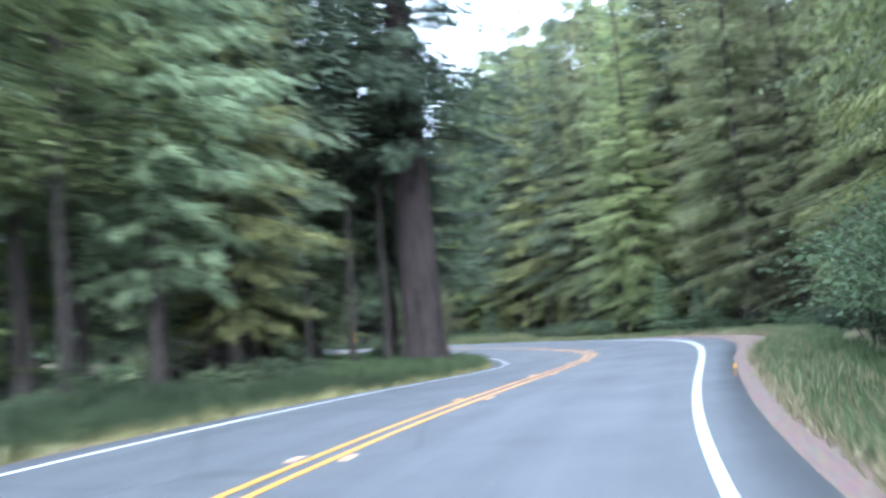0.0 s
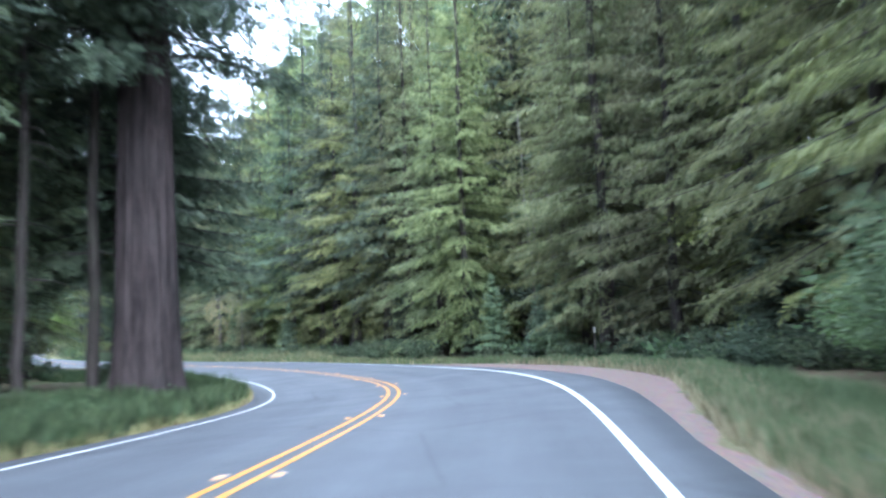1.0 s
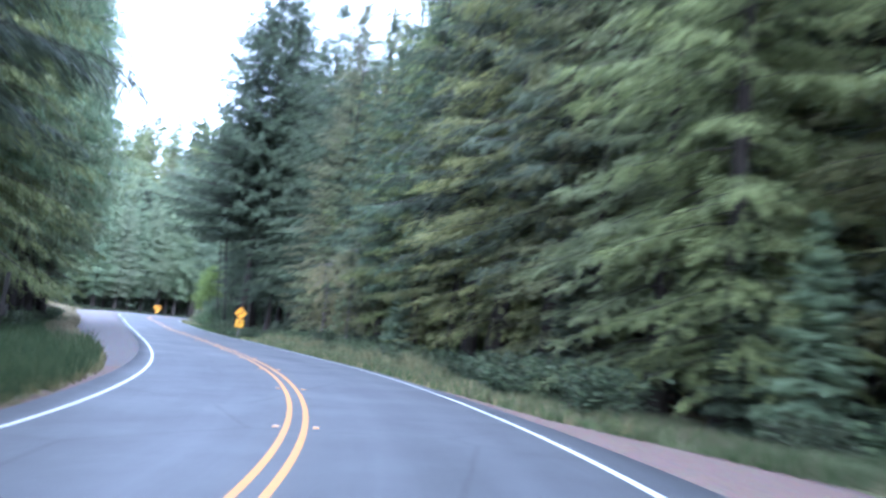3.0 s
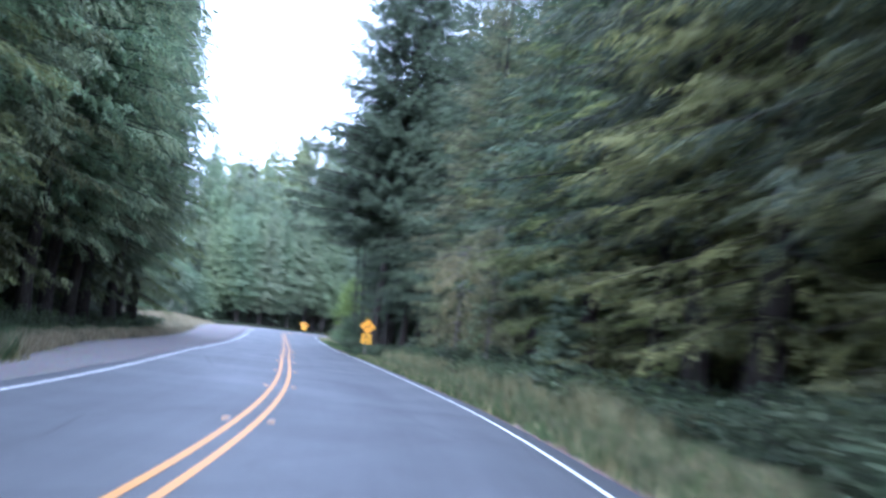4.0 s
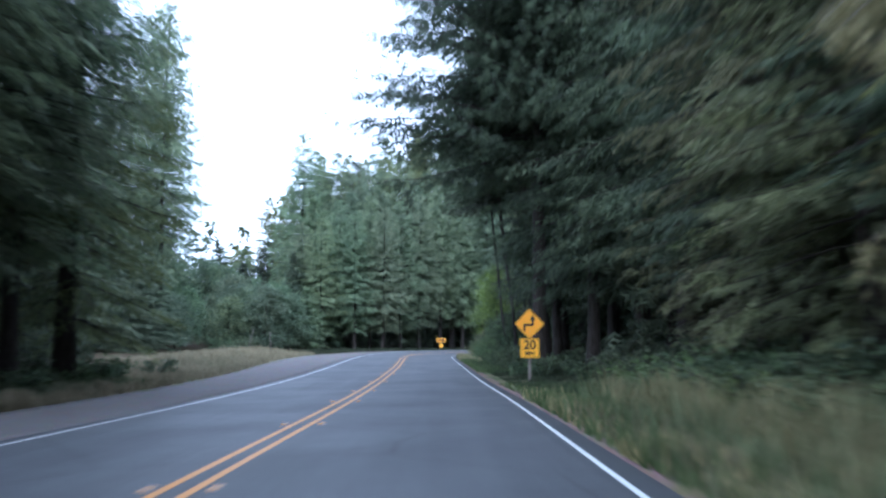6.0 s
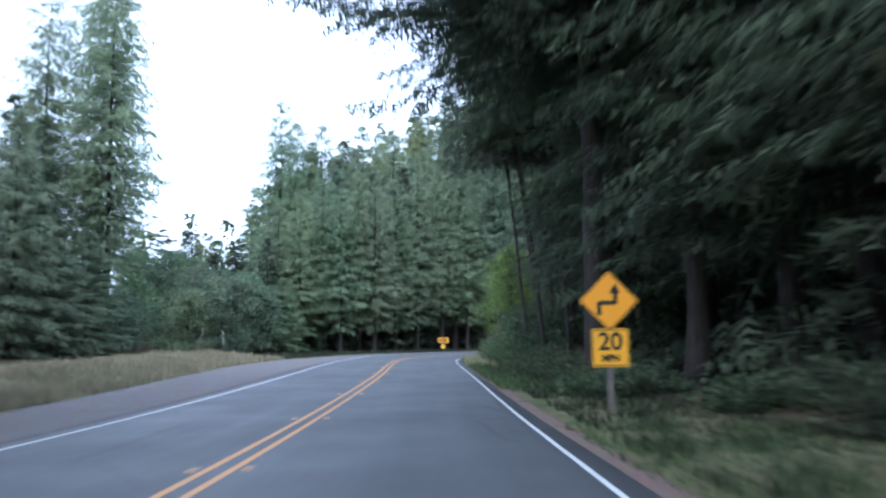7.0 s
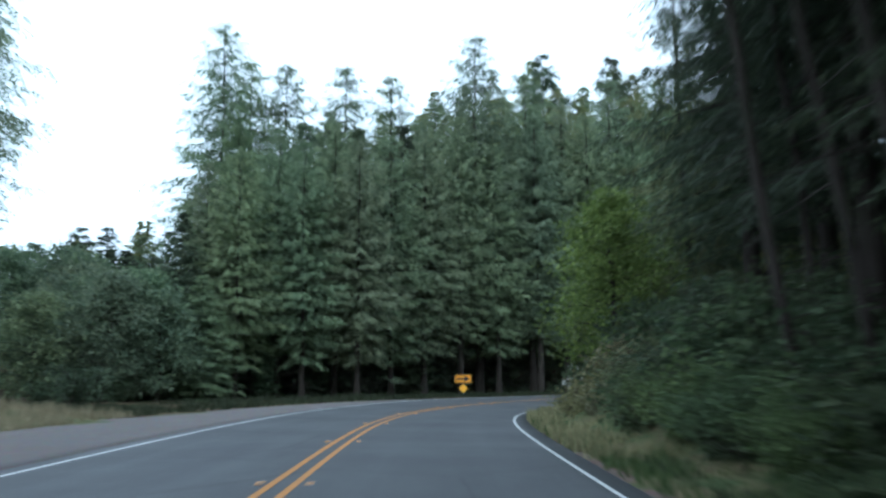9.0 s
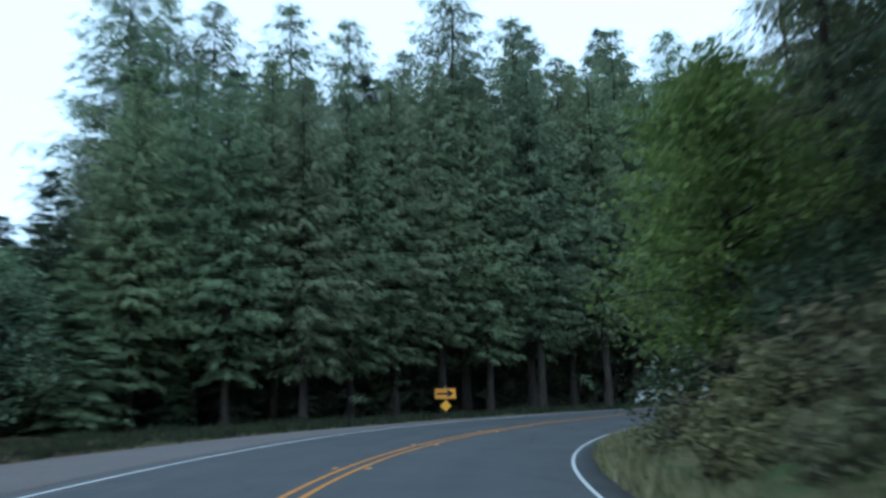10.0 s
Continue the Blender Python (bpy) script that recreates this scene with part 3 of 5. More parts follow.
# ---- vegetation ----
def sprays(base, way, length, width, teeth, rng, flat=0.35):
    """Flat feathery sprays: base points, directions, lengths. teeth 0 gives one folded blade, else a comb of that many pairs."""
    n = len(base)
    way = way / (np.linalg.norm(way, axis=1)[:, None] + 1e-9)
    up = np.tile([0.0, 0.0, 1.0], (n, 1)) + rng.normal(0, flat, (n, 3))
    side = np.cross(way, up)
    side /= np.linalg.norm(side, axis=1)[:, None] + 1e-9
    nrm = np.cross(side, way)
    L, Wd = length[:, None], width[:, None]
    if teeth == 0:
        sag = -0.12 * L * nrm
        v = np.stack([base, base + way * L * 0.45 + side * Wd * 0.5 + sag, base + way * L, base + way * L * 0.45 - side * Wd * 0.5 + sag], 1)
        return v.reshape(-1, 3), (np.arange(n)[:, None] * 4 + np.arange(4)).reshape(-1, 4)
    vs, fs, count = [], [], 0
    for k in range(teeth):
        u = (k + 0.3) / teeth
        for sg in (-1, 1):
            root = base + way * L * u
            reach = Wd * (0.66 - 0.26 * u)
            tip = root + way * L * (0.26 + 0.16 * (1 - u)) + side * sg * reach + rng.normal(0, 0.05, (n, 3)) * L - nrm * L * 0.10
            vs.append(np.stack([root - way * L * 0.21 / teeth, root + way * L * 0.34 / teeth, tip], 1))
    v = np.concatenate(vs, 1).reshape(-1, 3)
    return v, np.arange(len(v)).reshape(-1, 3)


def tube(path, radii, sides=8, flute=None):
    """A round tapered stem along a path."""
    path, radii = np.asarray(path, float), np.asarray(radii, float)
    a = np.linspace(0, 2 * np.pi, sides, endpoint=False)
    tan = np.gradient(path, axis=0)
    tan /= np.linalg.norm(tan, axis=1)[:, None] + 1e-9
    ref = np.where(np.abs(tan[:, 2:3]) > 0.8, [[1.0, 0, 0]], [[0, 0, 1.0]])
    e1 = np.cross(tan, ref)
    e1 /= np.linalg.norm(e1, axis=1)[:, None]
    e2 = np.cross(tan, e1)
    r = radii[:, None] * (np.ones((len(path), sides)) if flute is None else flute)
    v = path[:, None] + r[..., None] * (np.cos(a)[None, :, None] * e1[:, None] + np.sin(a)[None, :, None] * e2[:, None])
    i, j = np.meshgrid(np.arange(len(path) - 1), np.arange(sides), indexing="ij")
    q = np.stack([i * sides + j, i * sides + (j + 1) % sides, (i + 1) * sides + (j + 1) % sides, (i + 1) * sides + j], -1).reshape(-1, 4)
    return v.reshape(-1, 3), q


def joined(pieces):
    vs, fs, n = [], [], 0
    for v, f in pieces:
        vs.append(v)
        fs.append(f + n)
        n += len(v)
    return np.concatenate(vs), np.concatenate(fs)


def conifer(name, seed, tall, crown_base, reach, whorls, leaf_mat, label, spray=0.42, ring=5, thick=0.28, density=1.0, droop=0.30, shape=0.8, dead=0, skirt=0.62, ragged=1.0, fluff=0.03, hang=0.5, open_top=0.0, twigs=False, slender=1.0):
    """A conifer: tapered trunk, whorls of boughs that rise near the top and hang lower down, and flat feathery sprays along their twigs."""
    rng = np.random.default_rng(seed)
    root = new(name)
    zs = np.linspace(-0.6, tall, 22)
    bend = np.cumsum(rng.normal(0, 0.035, (22, 2)), axis=0) * (tall / 25)
    path = np.column_stack([bend, zs])
    rad = thick * (1 - np.clip(zs, 0, tall) / tall) ** 0.85 * np.where(zs > crown_base + 2.5, 0.72, 1.0) + 0.015
    rad[0] *= 1.5
    rad[1] *= 1.2
    limb, base, way, size, wide, young = [tube(path, rad, 12)], [], [], [], [], []
    up = np.array([0, 0, 1.0])

    def bough(v, az, L, u0=0.15, leafy=True):
        h = crown_base + v * (tall - crown_base)
        c = np.array([np.interp(h, zs, path[:, 0]), np.interp(h, zs, path[:, 1]), h])
        d = np.array([math.cos(az), math.sin(az), 0])
        a, b = (0.62 * max(v, 0.0) ** 1.5 - 0.02), droop * (1.15 - 0.7 * v)
        us = np.linspace(0, 1, 5)
        sway = rng.normal(0, 0.05, 5).cumsum() * L * 0.4
        perp = np.array([-d[1], d[0], 0])
        pts = c + us[:, None] * L * d + (sway * us)[:, None] * perp + (L * (a * us - b * us ** 1.6 + 0.10 * us ** 4))[:, None] * up
        limb.append(tube(pts, np.maximum(0.008 * L, 0.010) * (1.15 - us) + 0.004, 3))
        if not leafy:
            return
        sp = spray * min(1.0, max(0.6, L / 1.8))
        n = max(6, int(L * 1.55 / sp * density))
        for u in np.linspace(u0, 1, n):
            p = np.array([np.interp(u, us, pts[:, k]) for k in range(3)])
            for sg in (-1, 1):
                ang = sg * rng.uniform(0.55, 1.1) * (1 - 0.55 * u)
                td = math.cos(ang) * d + math.sin(ang) * perp + np.array([0, 0, rng.uniform(-0.42, 0.02)])
                tl = min(1.7, 0.40 * L) * (1.12 - u) ** 0.6 * rng.uniform(0.65, 1.15)
                m = max(1, int(tl / (sp * 0.52)))
                q = (np.arange(m) + rng.uniform(0, 0.6, m)) / m
                at = p + (q * tl)[:, None] * td - (tl * (0.26 * q ** 2 + rng.uniform(-0.05, 0.16) * q))[:, None] * up
                if twigs:
                    limb.append(tube(np.stack([p, p + 0.55 * tl * td - 0.08 * tl * up, p + tl * td - 0.26 * tl * up]), [0.009, 0.006, 0.003], 3))
                base.append(at + rng.normal(0, fluff, (m, 3)))
                way.append(td + np.column_stack([rng.normal(0, 0.28, (m, 2)), -rng.uniform(0.05, 1.1, m) * (hang + 0.4 * q)]))
                size.append(sp * rng.uniform(0.7, 1.3, m))
                wide.append(sp * slender * rng.uniform(0.5, 0.9, m))
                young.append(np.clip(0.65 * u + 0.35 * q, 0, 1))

    for k in range(whorls):
        v = ((k + rng.uniform(0.2, 0.8)) / whorls) ** 0.92
        turn = rng.uniform(0, 6.283)
        for j in range(ring):
            if rng.random() < open_top * v:
                continue
            w = min(0.995, max(0.0, v + rng.normal(0, 0.6) / whorls))
            prof = (1 - w) ** shape * min(1.0, skirt + 2.2 * w) + 0.035
            az = turn + 6.283 * j / ring + rng.normal(0, 0.22)
            bough(w, az, reach * prof * (1 + ragged * (rng.uniform(0.66, 1.15) * (1.15 if rng.random() < 0.12 else 1) - 1)))
        # short inner boughs that close the crown round the trunk
        for j in range(3 if v < 0.66 else 0):
            bough(v, turn + 2.1 * j + 0.5, min(1.25, 0.14 * reach + 0.4) * (1 - v), 0.25)
    for k in range(dead):
        v = -rng.uniform(0.05, 0.9) * crown_base / (tall - crown_base)
        bough(v, rng.uniform(0, 6.28), reach * rng.uniform(0.2, 0.5), leafy=False)
    # slim leader
    m = 26
    lead = np.linspace(tall - 1.6, tall, m)
    base.append(np.column_stack([np.full((m, 2), path[-1, :2]) + rng.normal(0, 0.02, (m, 2)), lead]))
    way.append(np.column_stack([rng.normal(0, 0.5, (m, 2)), np.linspace(0.4, 1.4, m)]))
    size.append(np.linspace(0.40, 0.14, m))
    wide.append(np.full(m, 0.16))
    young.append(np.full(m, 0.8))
    part("trunk", mesh_from("trunk", *limb[0], BARK, True), root)
    part("branchwood", mesh_from("branchwood", *joined(limb[1:]), BARK, True), root, kind="stuff")
    sv, sf = sprays(np.concatenate(base), np.concatenate(way), np.concatenate(size), np.concatenate(wide), 3, rng, 0.45)
    crown = mesh_from("crown", sv, sf, leaf_mat)
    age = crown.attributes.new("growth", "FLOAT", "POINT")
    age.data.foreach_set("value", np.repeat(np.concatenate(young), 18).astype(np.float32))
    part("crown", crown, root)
    return tagged(root, label, "tree")


def shrub(name, seed, tall, spread, stems, leaf_mat, label, leaf_len=0.11, per=34, category="shrub", arch=0.4):
    """A bush of arching stems set with small folded leaves."""
    rng = np.random.default_rng(seed)
    root = new(name)
    limb, base, way, size = [], [], [], []
    for k in range(stems):
        az, out = rng.uniform(0, 6.283), spread * rng.uniform(0.15, 1.0) ** 0.7
        top = tall * rng.uniform(0.45, 1.0) * (1.05 - 0.45 * out / spread)
        us = np.linspace(0, 1, 4)
        d = np.array([math.cos(az), math.sin(az)])
        foot = rng.normal(0, spread * 0.22, 2)
        pts = np.column_stack([foot + (us ** 1.4 * out)[:, None] * d, -0.1 + (top + 0.1) * (us * (1 + arch) - arch * us ** 2.5)])
        limb.append(tube(pts, 0.014 * (1.2 - us) + 0.003, 3))
        u = rng.uniform(0.12, 1.0, per)
        p = np.stack([np.interp(u, us, pts[:, j]) for j in range(3)], 1)
        off = rng.normal(0, 1, (per, 3)) * np.array([0.16, 0.16, 0.10]) * spread * 0.55
        base.append(p + off)
        way.append(off + np.column_stack([d * 0.12 + rng.normal(0, 0.1, (per, 2)), rng.uniform(-0.15, 0.15, per)]))
        size.append(leaf_len * rng.uniform(0.6, 1.4, per))
    part("wood", mesh_from("wood", *joined(limb), BARK, True), root, kind="stuff")
    size = np.concatenate(size)
    sv, sf = sprays(np.concatenate(base), np.concatenate(way), size, size * 0.55, 0, rng, 0.9)
    part("foliage", mesh_from("foliage", sv, sf, leaf_mat), root)
    return tagged(root, label, category)


def broadleaf(name, seed, tall, reach, leaf_mat, label, limbs=26, per=230, leaf_len=0.16, crown_base=0.3):
    """A young broad-leaved tree with a forked trunk and loose clouds of leaves."""
    rng = np.random.default_rng(seed)
    root = new(name)
    zs = np.linspace(-0.4, tall * 0.9, 12)
    path = np.column_stack([np.cumsum(rng.normal(0, 0.07, (12, 2)), axis=0), zs])
    limb, base, way, size = [tube(path, 0.14 * (1.05 - zs / tall) + 0.015, 8)], [], [], []
    for k in range(limbs):
        v = (k + rng.uniform(0, 1)) / limbs
        h = tall * (crown_base + (0.9 - crown_base) * v)
        az, L = k * 2.4 + rng.normal(0, 0.3), reach * (0.4 + 0.8 * math.sin(math.pi * min(1, 0.25 + 0.75 * v))) * rng.uniform(0.6, 1.1)
        us = np.linspace(0, 1, 6)
        c = np.array([np.interp(h, zs, path[:, 0]), np.interp(h, zs, path[:, 1]), h])
        pts = c + us[:, None] * L * np.array([math.cos(az), math.sin(az), 0.45]) - (us ** 2 * L * 0.35)[:, None] * np.array([0, 0, 1])
        limb.append(tube(pts, 0.03 * (1.2 - us) + 0.004, 4))
        u = rng.uniform(0.2, 1.05, per)
        p = np.stack([np.interp(u, us, pts[:, j]) for j in range(3)], 1)
        off = rng.normal(0, 1, (per, 3)) * np.array([0.32, 0.32, 0.20]) * (0.6 + 0.25 * L)
        base.append(p + off)
        way.append(off + np.column_stack([rng.normal(0, 0.2, (per, 2)), rng.uniform(-0.4, 0.1, per)]))
        size.append(leaf_len * rng.uniform(0.7, 1.4, per))
    part("trunk", mesh_from("trunk", *limb[0], BARK, True), root)
    part("branchwood", mesh_from("branchwood", *joined(limb[1:]), BARK, True), root, kind="stuff")
    size = np.concatenate(size)
    sv, sf = sprays(np.concatenate(base), np.concatenate(way), size, size * 0.75, 0, rng, 0.8)
    part("crown", mesh_from("crown", sv, sf, leaf_mat), root)
    return tagged(root, label, "tree")


def planted(root, used, s, o, spin, scale=1.0, sink=0.05, tilt=0.0):
    """The first call places the prototype itself, later ones a copy of it."""
    x, y, z, _ = beside(s, o)
    m = Matrix.Translation((x, y, z - sink)) @ Matrix.Rotation(spin, 4, "Z") @ Matrix.Rotation(tilt, 4, "X")
    if root.name not in used:
        used.add(root.name)
        root.matrix_world = m @ Matrix.Scale(scale, 4)
        return root
    # the copies keep the prototype's scale, so scale is set afterwards
    ob = copy_thing(root, m)
    ob.scale = (scale, scale, scale)
    return ob


USED = set()
# roadside firs and hemlocks, clothed to the ground
N1 = conifer("hemlock", 11, 27, 1.4, 3.9, 44, HEMLOCK, "tall hemlock with drooping feathery boughs near the ground", 0.44, 5, 0.30, 0.98, 0.42, 0.70, hang=0.8, slender=0.58)
N2 = conifer("fir", 12, 26, 1.2, 3.8, 44, FIR, "tall dense green fir with layered drooping boughs", 0.44, 5, 0.28, 0.98, 0.34, 0.72, hang=0.6, slender=0.58)
N3 = conifer("fir", 13, 29, 1.8, 4.1, 46, FIR, "tall green fir with long layered boughs at the roadside", 0.46, 5, 0.32, 0.98, 0.38, 0.72, hang=0.6, slender=0.58)
N4 = conifer("hemlock", 14, 23, 0.9, 3.7, 40, HEMLOCK, "bright green hemlock with hanging sprays by the verge", 0.42, 5, 0.25, 0.98, 0.46, 0.74, hang=0.9, slender=0.58)
W1 = conifer("hemlock", 15, 27, 3.0, 5.6, 36, FIR, "wide hemlock with long hanging boughs over the verge", 0.46, 5, 0.36, 0.95, 0.40, 0.62, hang=0.9, skirt=0.85, ragged=0.6, slender=0.58)
D1 = conifer("fir", 16, 27, 4.4, 4.4, 40, SHADEFIR, "fir with shade-darkened needles and hanging boughs by the road", 0.60, 5, 0.30, 0.95, 0.36, 0.70, hang=0.7, dead=8, slender=0.58)
# firs with bare lower trunks
T1 = conifer("fir", 21, 26, 4.4, 4.8, 56, MIDFIR, "tall fir with a bare lower trunk and ragged crown", 0.62, 5, 0.24, 0.98, 0.36, 0.62, dead=24, ragged=0.9, hang=0.8, skirt=0.34, slender=0.66)
T2 = conifer("fir", 22, 24, 3.4, 4.6, 54, MIDFIR, "blue-green fir with dead lower branches and open crown", 0.62, 5, 0.22, 0.92, 0.34, 0.62, dead=24, open_top=0.12, ragged=0.9, hang=0.8, skirt=0.34, slender=0.66)
T3 = conifer("fir", 23, 28, 5.6, 4.9, 58, MIDFIR, "very tall fir with a bare trunk and pointed top", 0.64, 5, 0.27, 0.92, 0.30, 0.64, dead=24, open_top=0.12, ragged=0.9, hang=0.8, skirt=0.34, slender=0.66)
T4 = conifer("fir", 24, 25, 0.9, 5.2, 36, SHADEFIR, "dense dark fir clothed with boughs to the ground", 0.92, 5, 0.28, 1.0, 0.32, 0.80)
T5 = conifer("fir", 25, 22, 0.7, 4.9, 34, MIDFIR, "mid-green fir clothed with boughs to the ground", 0.88, 5, 0.25, 1.0, 0.34, 0.80)
B1 = conifer("fir", 26, 27, 0.8, 6.2, 22, SHADEFIR, "dark fir deep in the woods", 1.4, 4, 0.26, 1.2, 0.28, 0.75)
B2 = conifer("fir", 27, 24, 0.7, 5.8, 21, FIR, "green fir deep in the woods", 1.4, 4, 0.24, 1.2, 0.28, 0.75)
B3 = conifer("hemlock", 28, 24, 0.7, 5.0, 30, HAZED, "tall conifer with haze-paled needles beyond the road", 1.15, 5, 0.24, 1.0, 0.30, 0.75)
USED = set()
rng = np.random.default_rng(5)

# right-hand wall of trees along the road
for s, o, kind, sc in (
        (6, 10.5, T5, 1.1), (13, 10, T5, 1.1), (20.5, 11.0, W1, 0.95), (27, 11.2, W1, 1.0), (33.5, 12.0, W1, 0.95), (39.5, 13.0, W1, 1.05), (45.5, 13.4, W1, 0.95)):
    planted(kind, USED, s, o, rng.uniform(0, 6.28), sc * rng.uniform(0.95, 1.05))
for k, s in enumerate(np.arange(50.0, 118.0, 3.3)):
    if 61 < s < 66:
        continue
    o = float(np.interp(s, [50, 58, 66, 74, 100, 118], [12.4, 11.0, 9.4, 8.9, 9.5, 9.8]))
    planted((N3, D1, N2)[k % 3] if s > 103 else (D1, N3, D1, N2)[k % 4] if s > 70 else (N1, N4, N1)[k % 3] if s > 64 else (N3, N2)[k % 2], USED, float(s + rng.normal(0, 0.5)), o + rng.uniform(-0.5, 0.7), rng.uniform(0, 6.28), rng.uniform(0.84, 1.08) * (0.86 if s > 92 else 1.0))
for k, s in enumerate(np.arange(47.0, 118.0, 4.2)):
    o = float(np.interp(s, [47, 58, 66, 74, 100, 118], [16.4, 14.6, 13.0, 12.4, 12.4, 13.0]))
    planted((N1, N4, N1)[k % 3] if s > 72 else (N3, N1, N2, N3)[k % 4], USED, float(s + rng.normal(0, 0.6)), o + rng.uniform(-0.6, 0.8), rng.uniform(0, 6.28), rng.uniform(1.0, 1.15) * (1.15 if s > 72 else 1.0))
for s, o, kind, sc in (
        (3, 17, B1, 1.0), (11, 17, T5, 1.1), (18, 18, B1, 1.1), (25, 17.5, B1, 1.0), (32, 18.5, B1, 1.05), (39, 20, T5, 1.2), (46, 21, B1, 1.1), (52, 20, T3, 0.9), (58, 20, B1, 1.1), (64, 18, T5, 1.15),
        (70, 16.5, B1, 1.05), (76, 16, T1, 1.0), (82, 16, B1, 1.1), (88, 16, T5, 1.1), (94, 16, B1, 1.0), (100, 16.5, T1, 1.0), (106, 16, B1, 1.0), (112, 16.5, T2, 1.0), (119, 16, B1, 0.95),
        (125, 12.5, T4, 1.0), (128, 16.5, B1, 1.1), (132, 16.5, B1, 1.1), (138, 16.5, B1, 1.0), (144, 16.5, B1, 1.0), (150, 17, B1, 0.95), (126.5, 10.6, D1, 1.05), (129, 13.5, T4, 1.05), (133.5, 11.0, D1, 1.0), (135, 12.5, T4, 1.0), (137.5, 8.8, D1, 0.95), (141, 12.5, T4, 1.0), (141, 9.8, D1, 0.9), (146.5, 10.2, D1, 0.95), (152.5, 9.8, D1, 0.85), (147, 13, D1, 0.85), (150, 12.5, D1, 0.85), (152, 14, D1, 0.8), (157, 15, D1, 0.85), (164, 14.5, N4, 0.95),
        (51, 22, B1, 1.0), (57, 21.5, B1, 1.0), (63, 20, B2, 1.0), (36, 20.5, B1, 1.0), (29, 21.5, B1, 1.0), (68, 20, B1, 1.1), (74, 20, B1, 1.1), (80, 20, B2, 1.2), (86, 20, B1, 1.1), (92, 20, B2, 1.2), (98, 20, B1, 1.1), (104, 20, B1, 1.1),
        (10, 25, B1, 1.1), (16, 23, B2, 1.1), (22, 26, B2, 1.2), (28, 24, B1, 1.1), (34, 27, B1, 1.2), (40, 27, B2, 1.2), (46, 29, B1, 1.2), (52, 26, B2, 1.2), (58, 28, B2, 1.2), (64, 25, B1, 1.2), (112, 22, B2, 1.0), (118, 23, B1, 1.0), (124, 21, B2, 1.0), (130, 22, B2, 1.0), (136, 21, B1, 0.9), (142, 22, B1, 0.9), (148, 21, B2, 0.85), (154, 22, B2, 0.9), (160, 20, B1, 0.85), (166, 19, B2, 0.85)):
    planted(kind, USED, s, o, rng.uniform(0, 6.28), sc * rng.uniform(0.95, 1.05) * (1.22 if s < 66 else 1.15 if s < 118 else 1.0))

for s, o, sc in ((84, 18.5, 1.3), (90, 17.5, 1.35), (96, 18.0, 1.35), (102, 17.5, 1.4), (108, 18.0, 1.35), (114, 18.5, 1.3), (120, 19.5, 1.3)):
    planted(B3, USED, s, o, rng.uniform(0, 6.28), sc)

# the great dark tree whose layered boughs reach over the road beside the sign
big = conifer("fir", 31, 36, 10.6, 9.2, 50, SHADEFIR, "large dark fir with long boughs over the road", 0.52, 8, 0.34, 0.85, 0.11, 0.56, skirt=0.9, ragged=0.5, fluff=0.06, hang=0.6, twigs=True)
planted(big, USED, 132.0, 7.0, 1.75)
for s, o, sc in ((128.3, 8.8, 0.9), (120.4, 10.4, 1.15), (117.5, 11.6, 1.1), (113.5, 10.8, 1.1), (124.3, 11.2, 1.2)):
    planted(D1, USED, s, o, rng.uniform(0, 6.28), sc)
over = conifer("hemlock", 32, 26, 5.0, 6.4, 42, SHADEFIR, "dark hemlock with heavy boughs hanging over the bend", 0.50, 6, 0.34, 0.85, 0.26, 0.7, skirt=1.0, hang=0.9, twigs=True)
planted(over, USED, 60.5, -8.6, 0.7)
planted(W1, USED, 84.5, -11.2, 2.9, 0.95)
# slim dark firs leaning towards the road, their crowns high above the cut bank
slim = conifer("fir", 33, 23, 11.0, 3.8, 24, SHADEFIR, "slim dark fir leaning over the bank with bare lower trunk", 0.52, 5, 0.085, 0.85, 0.14, 0.55, dead=22, skirt=0.9, hang=0.9, twigs=True)
for s, o, spin, sc, tilt in ((150.0, 7.3, 1.1, 1.0, 6.0), (148.8, 7.9, 3.9, 0.95, 6.5), (147.0, 7.7, 5.2, 1.05, 6.0), (143.5, 8.2, 2.2, 1.1, 2.0), (139.5, 8.6, 0.3, 1.1, 1.0), (153.0, 9.0, 4.4, 0.95, 3.0)):
    x, y, z, head = beside(s, o)
    m = Matrix.Translation((x, y, z - 0.1)) @ Matrix.Rotation(head, 4, "Z") @ Matrix.Rotation(radians(-tilt), 4, "Y") @ Matrix.Rotation(spin, 4, "Z")
    if slim.name not in USED:
        USED.add(slim.name)
        slim.matrix_world = m
    else:
        copy_thing(slim, m).scale = (sc, sc, sc)

# left side before the bend
for s, o, kind, sc in (
        (8, -12, D1, 1.0), (14, -15, T1, 1.0), (19, -10.5, T1, 0.95), (24.5, -13, T2, 1.05), (29, -12.5, T3, 0.9), (33, -14.5, T2, 1.05), (36, -10.5, N3, 0.9), (41, -16, T3, 1.0), (44.5, -13, T2, 1.0), (55, -12.5, T1, 0.95),
        (22, -14.5, N3, 0.95), (28, -15, N1, 0.95), (34, -18, T5, 1.1), (40, -12.0, T2, 1.0), (47, -16.5, T5, 1.0), (31, -9.9, T2, 0.85), (50, -14, N2, 0.9), (58, -15, T5, 0.9),
        # the last two stand unseen behind the start, added to shade the verge
        (16, -21, B1, 1.1), (26, -21, B3, 1.1), (36, -22, B3, 1.1), (45, -20, T1, 1.0), (52, -18, T2, 1.0), (60, -19, B3, 1.0), (8, -8.8, D1, 1.0), (1, -8.6, D1, 1.0)):
    planted(kind, USED, s, o, rng.uniform(0, 6.28), sc * rng.uniform(0.95, 1.05))
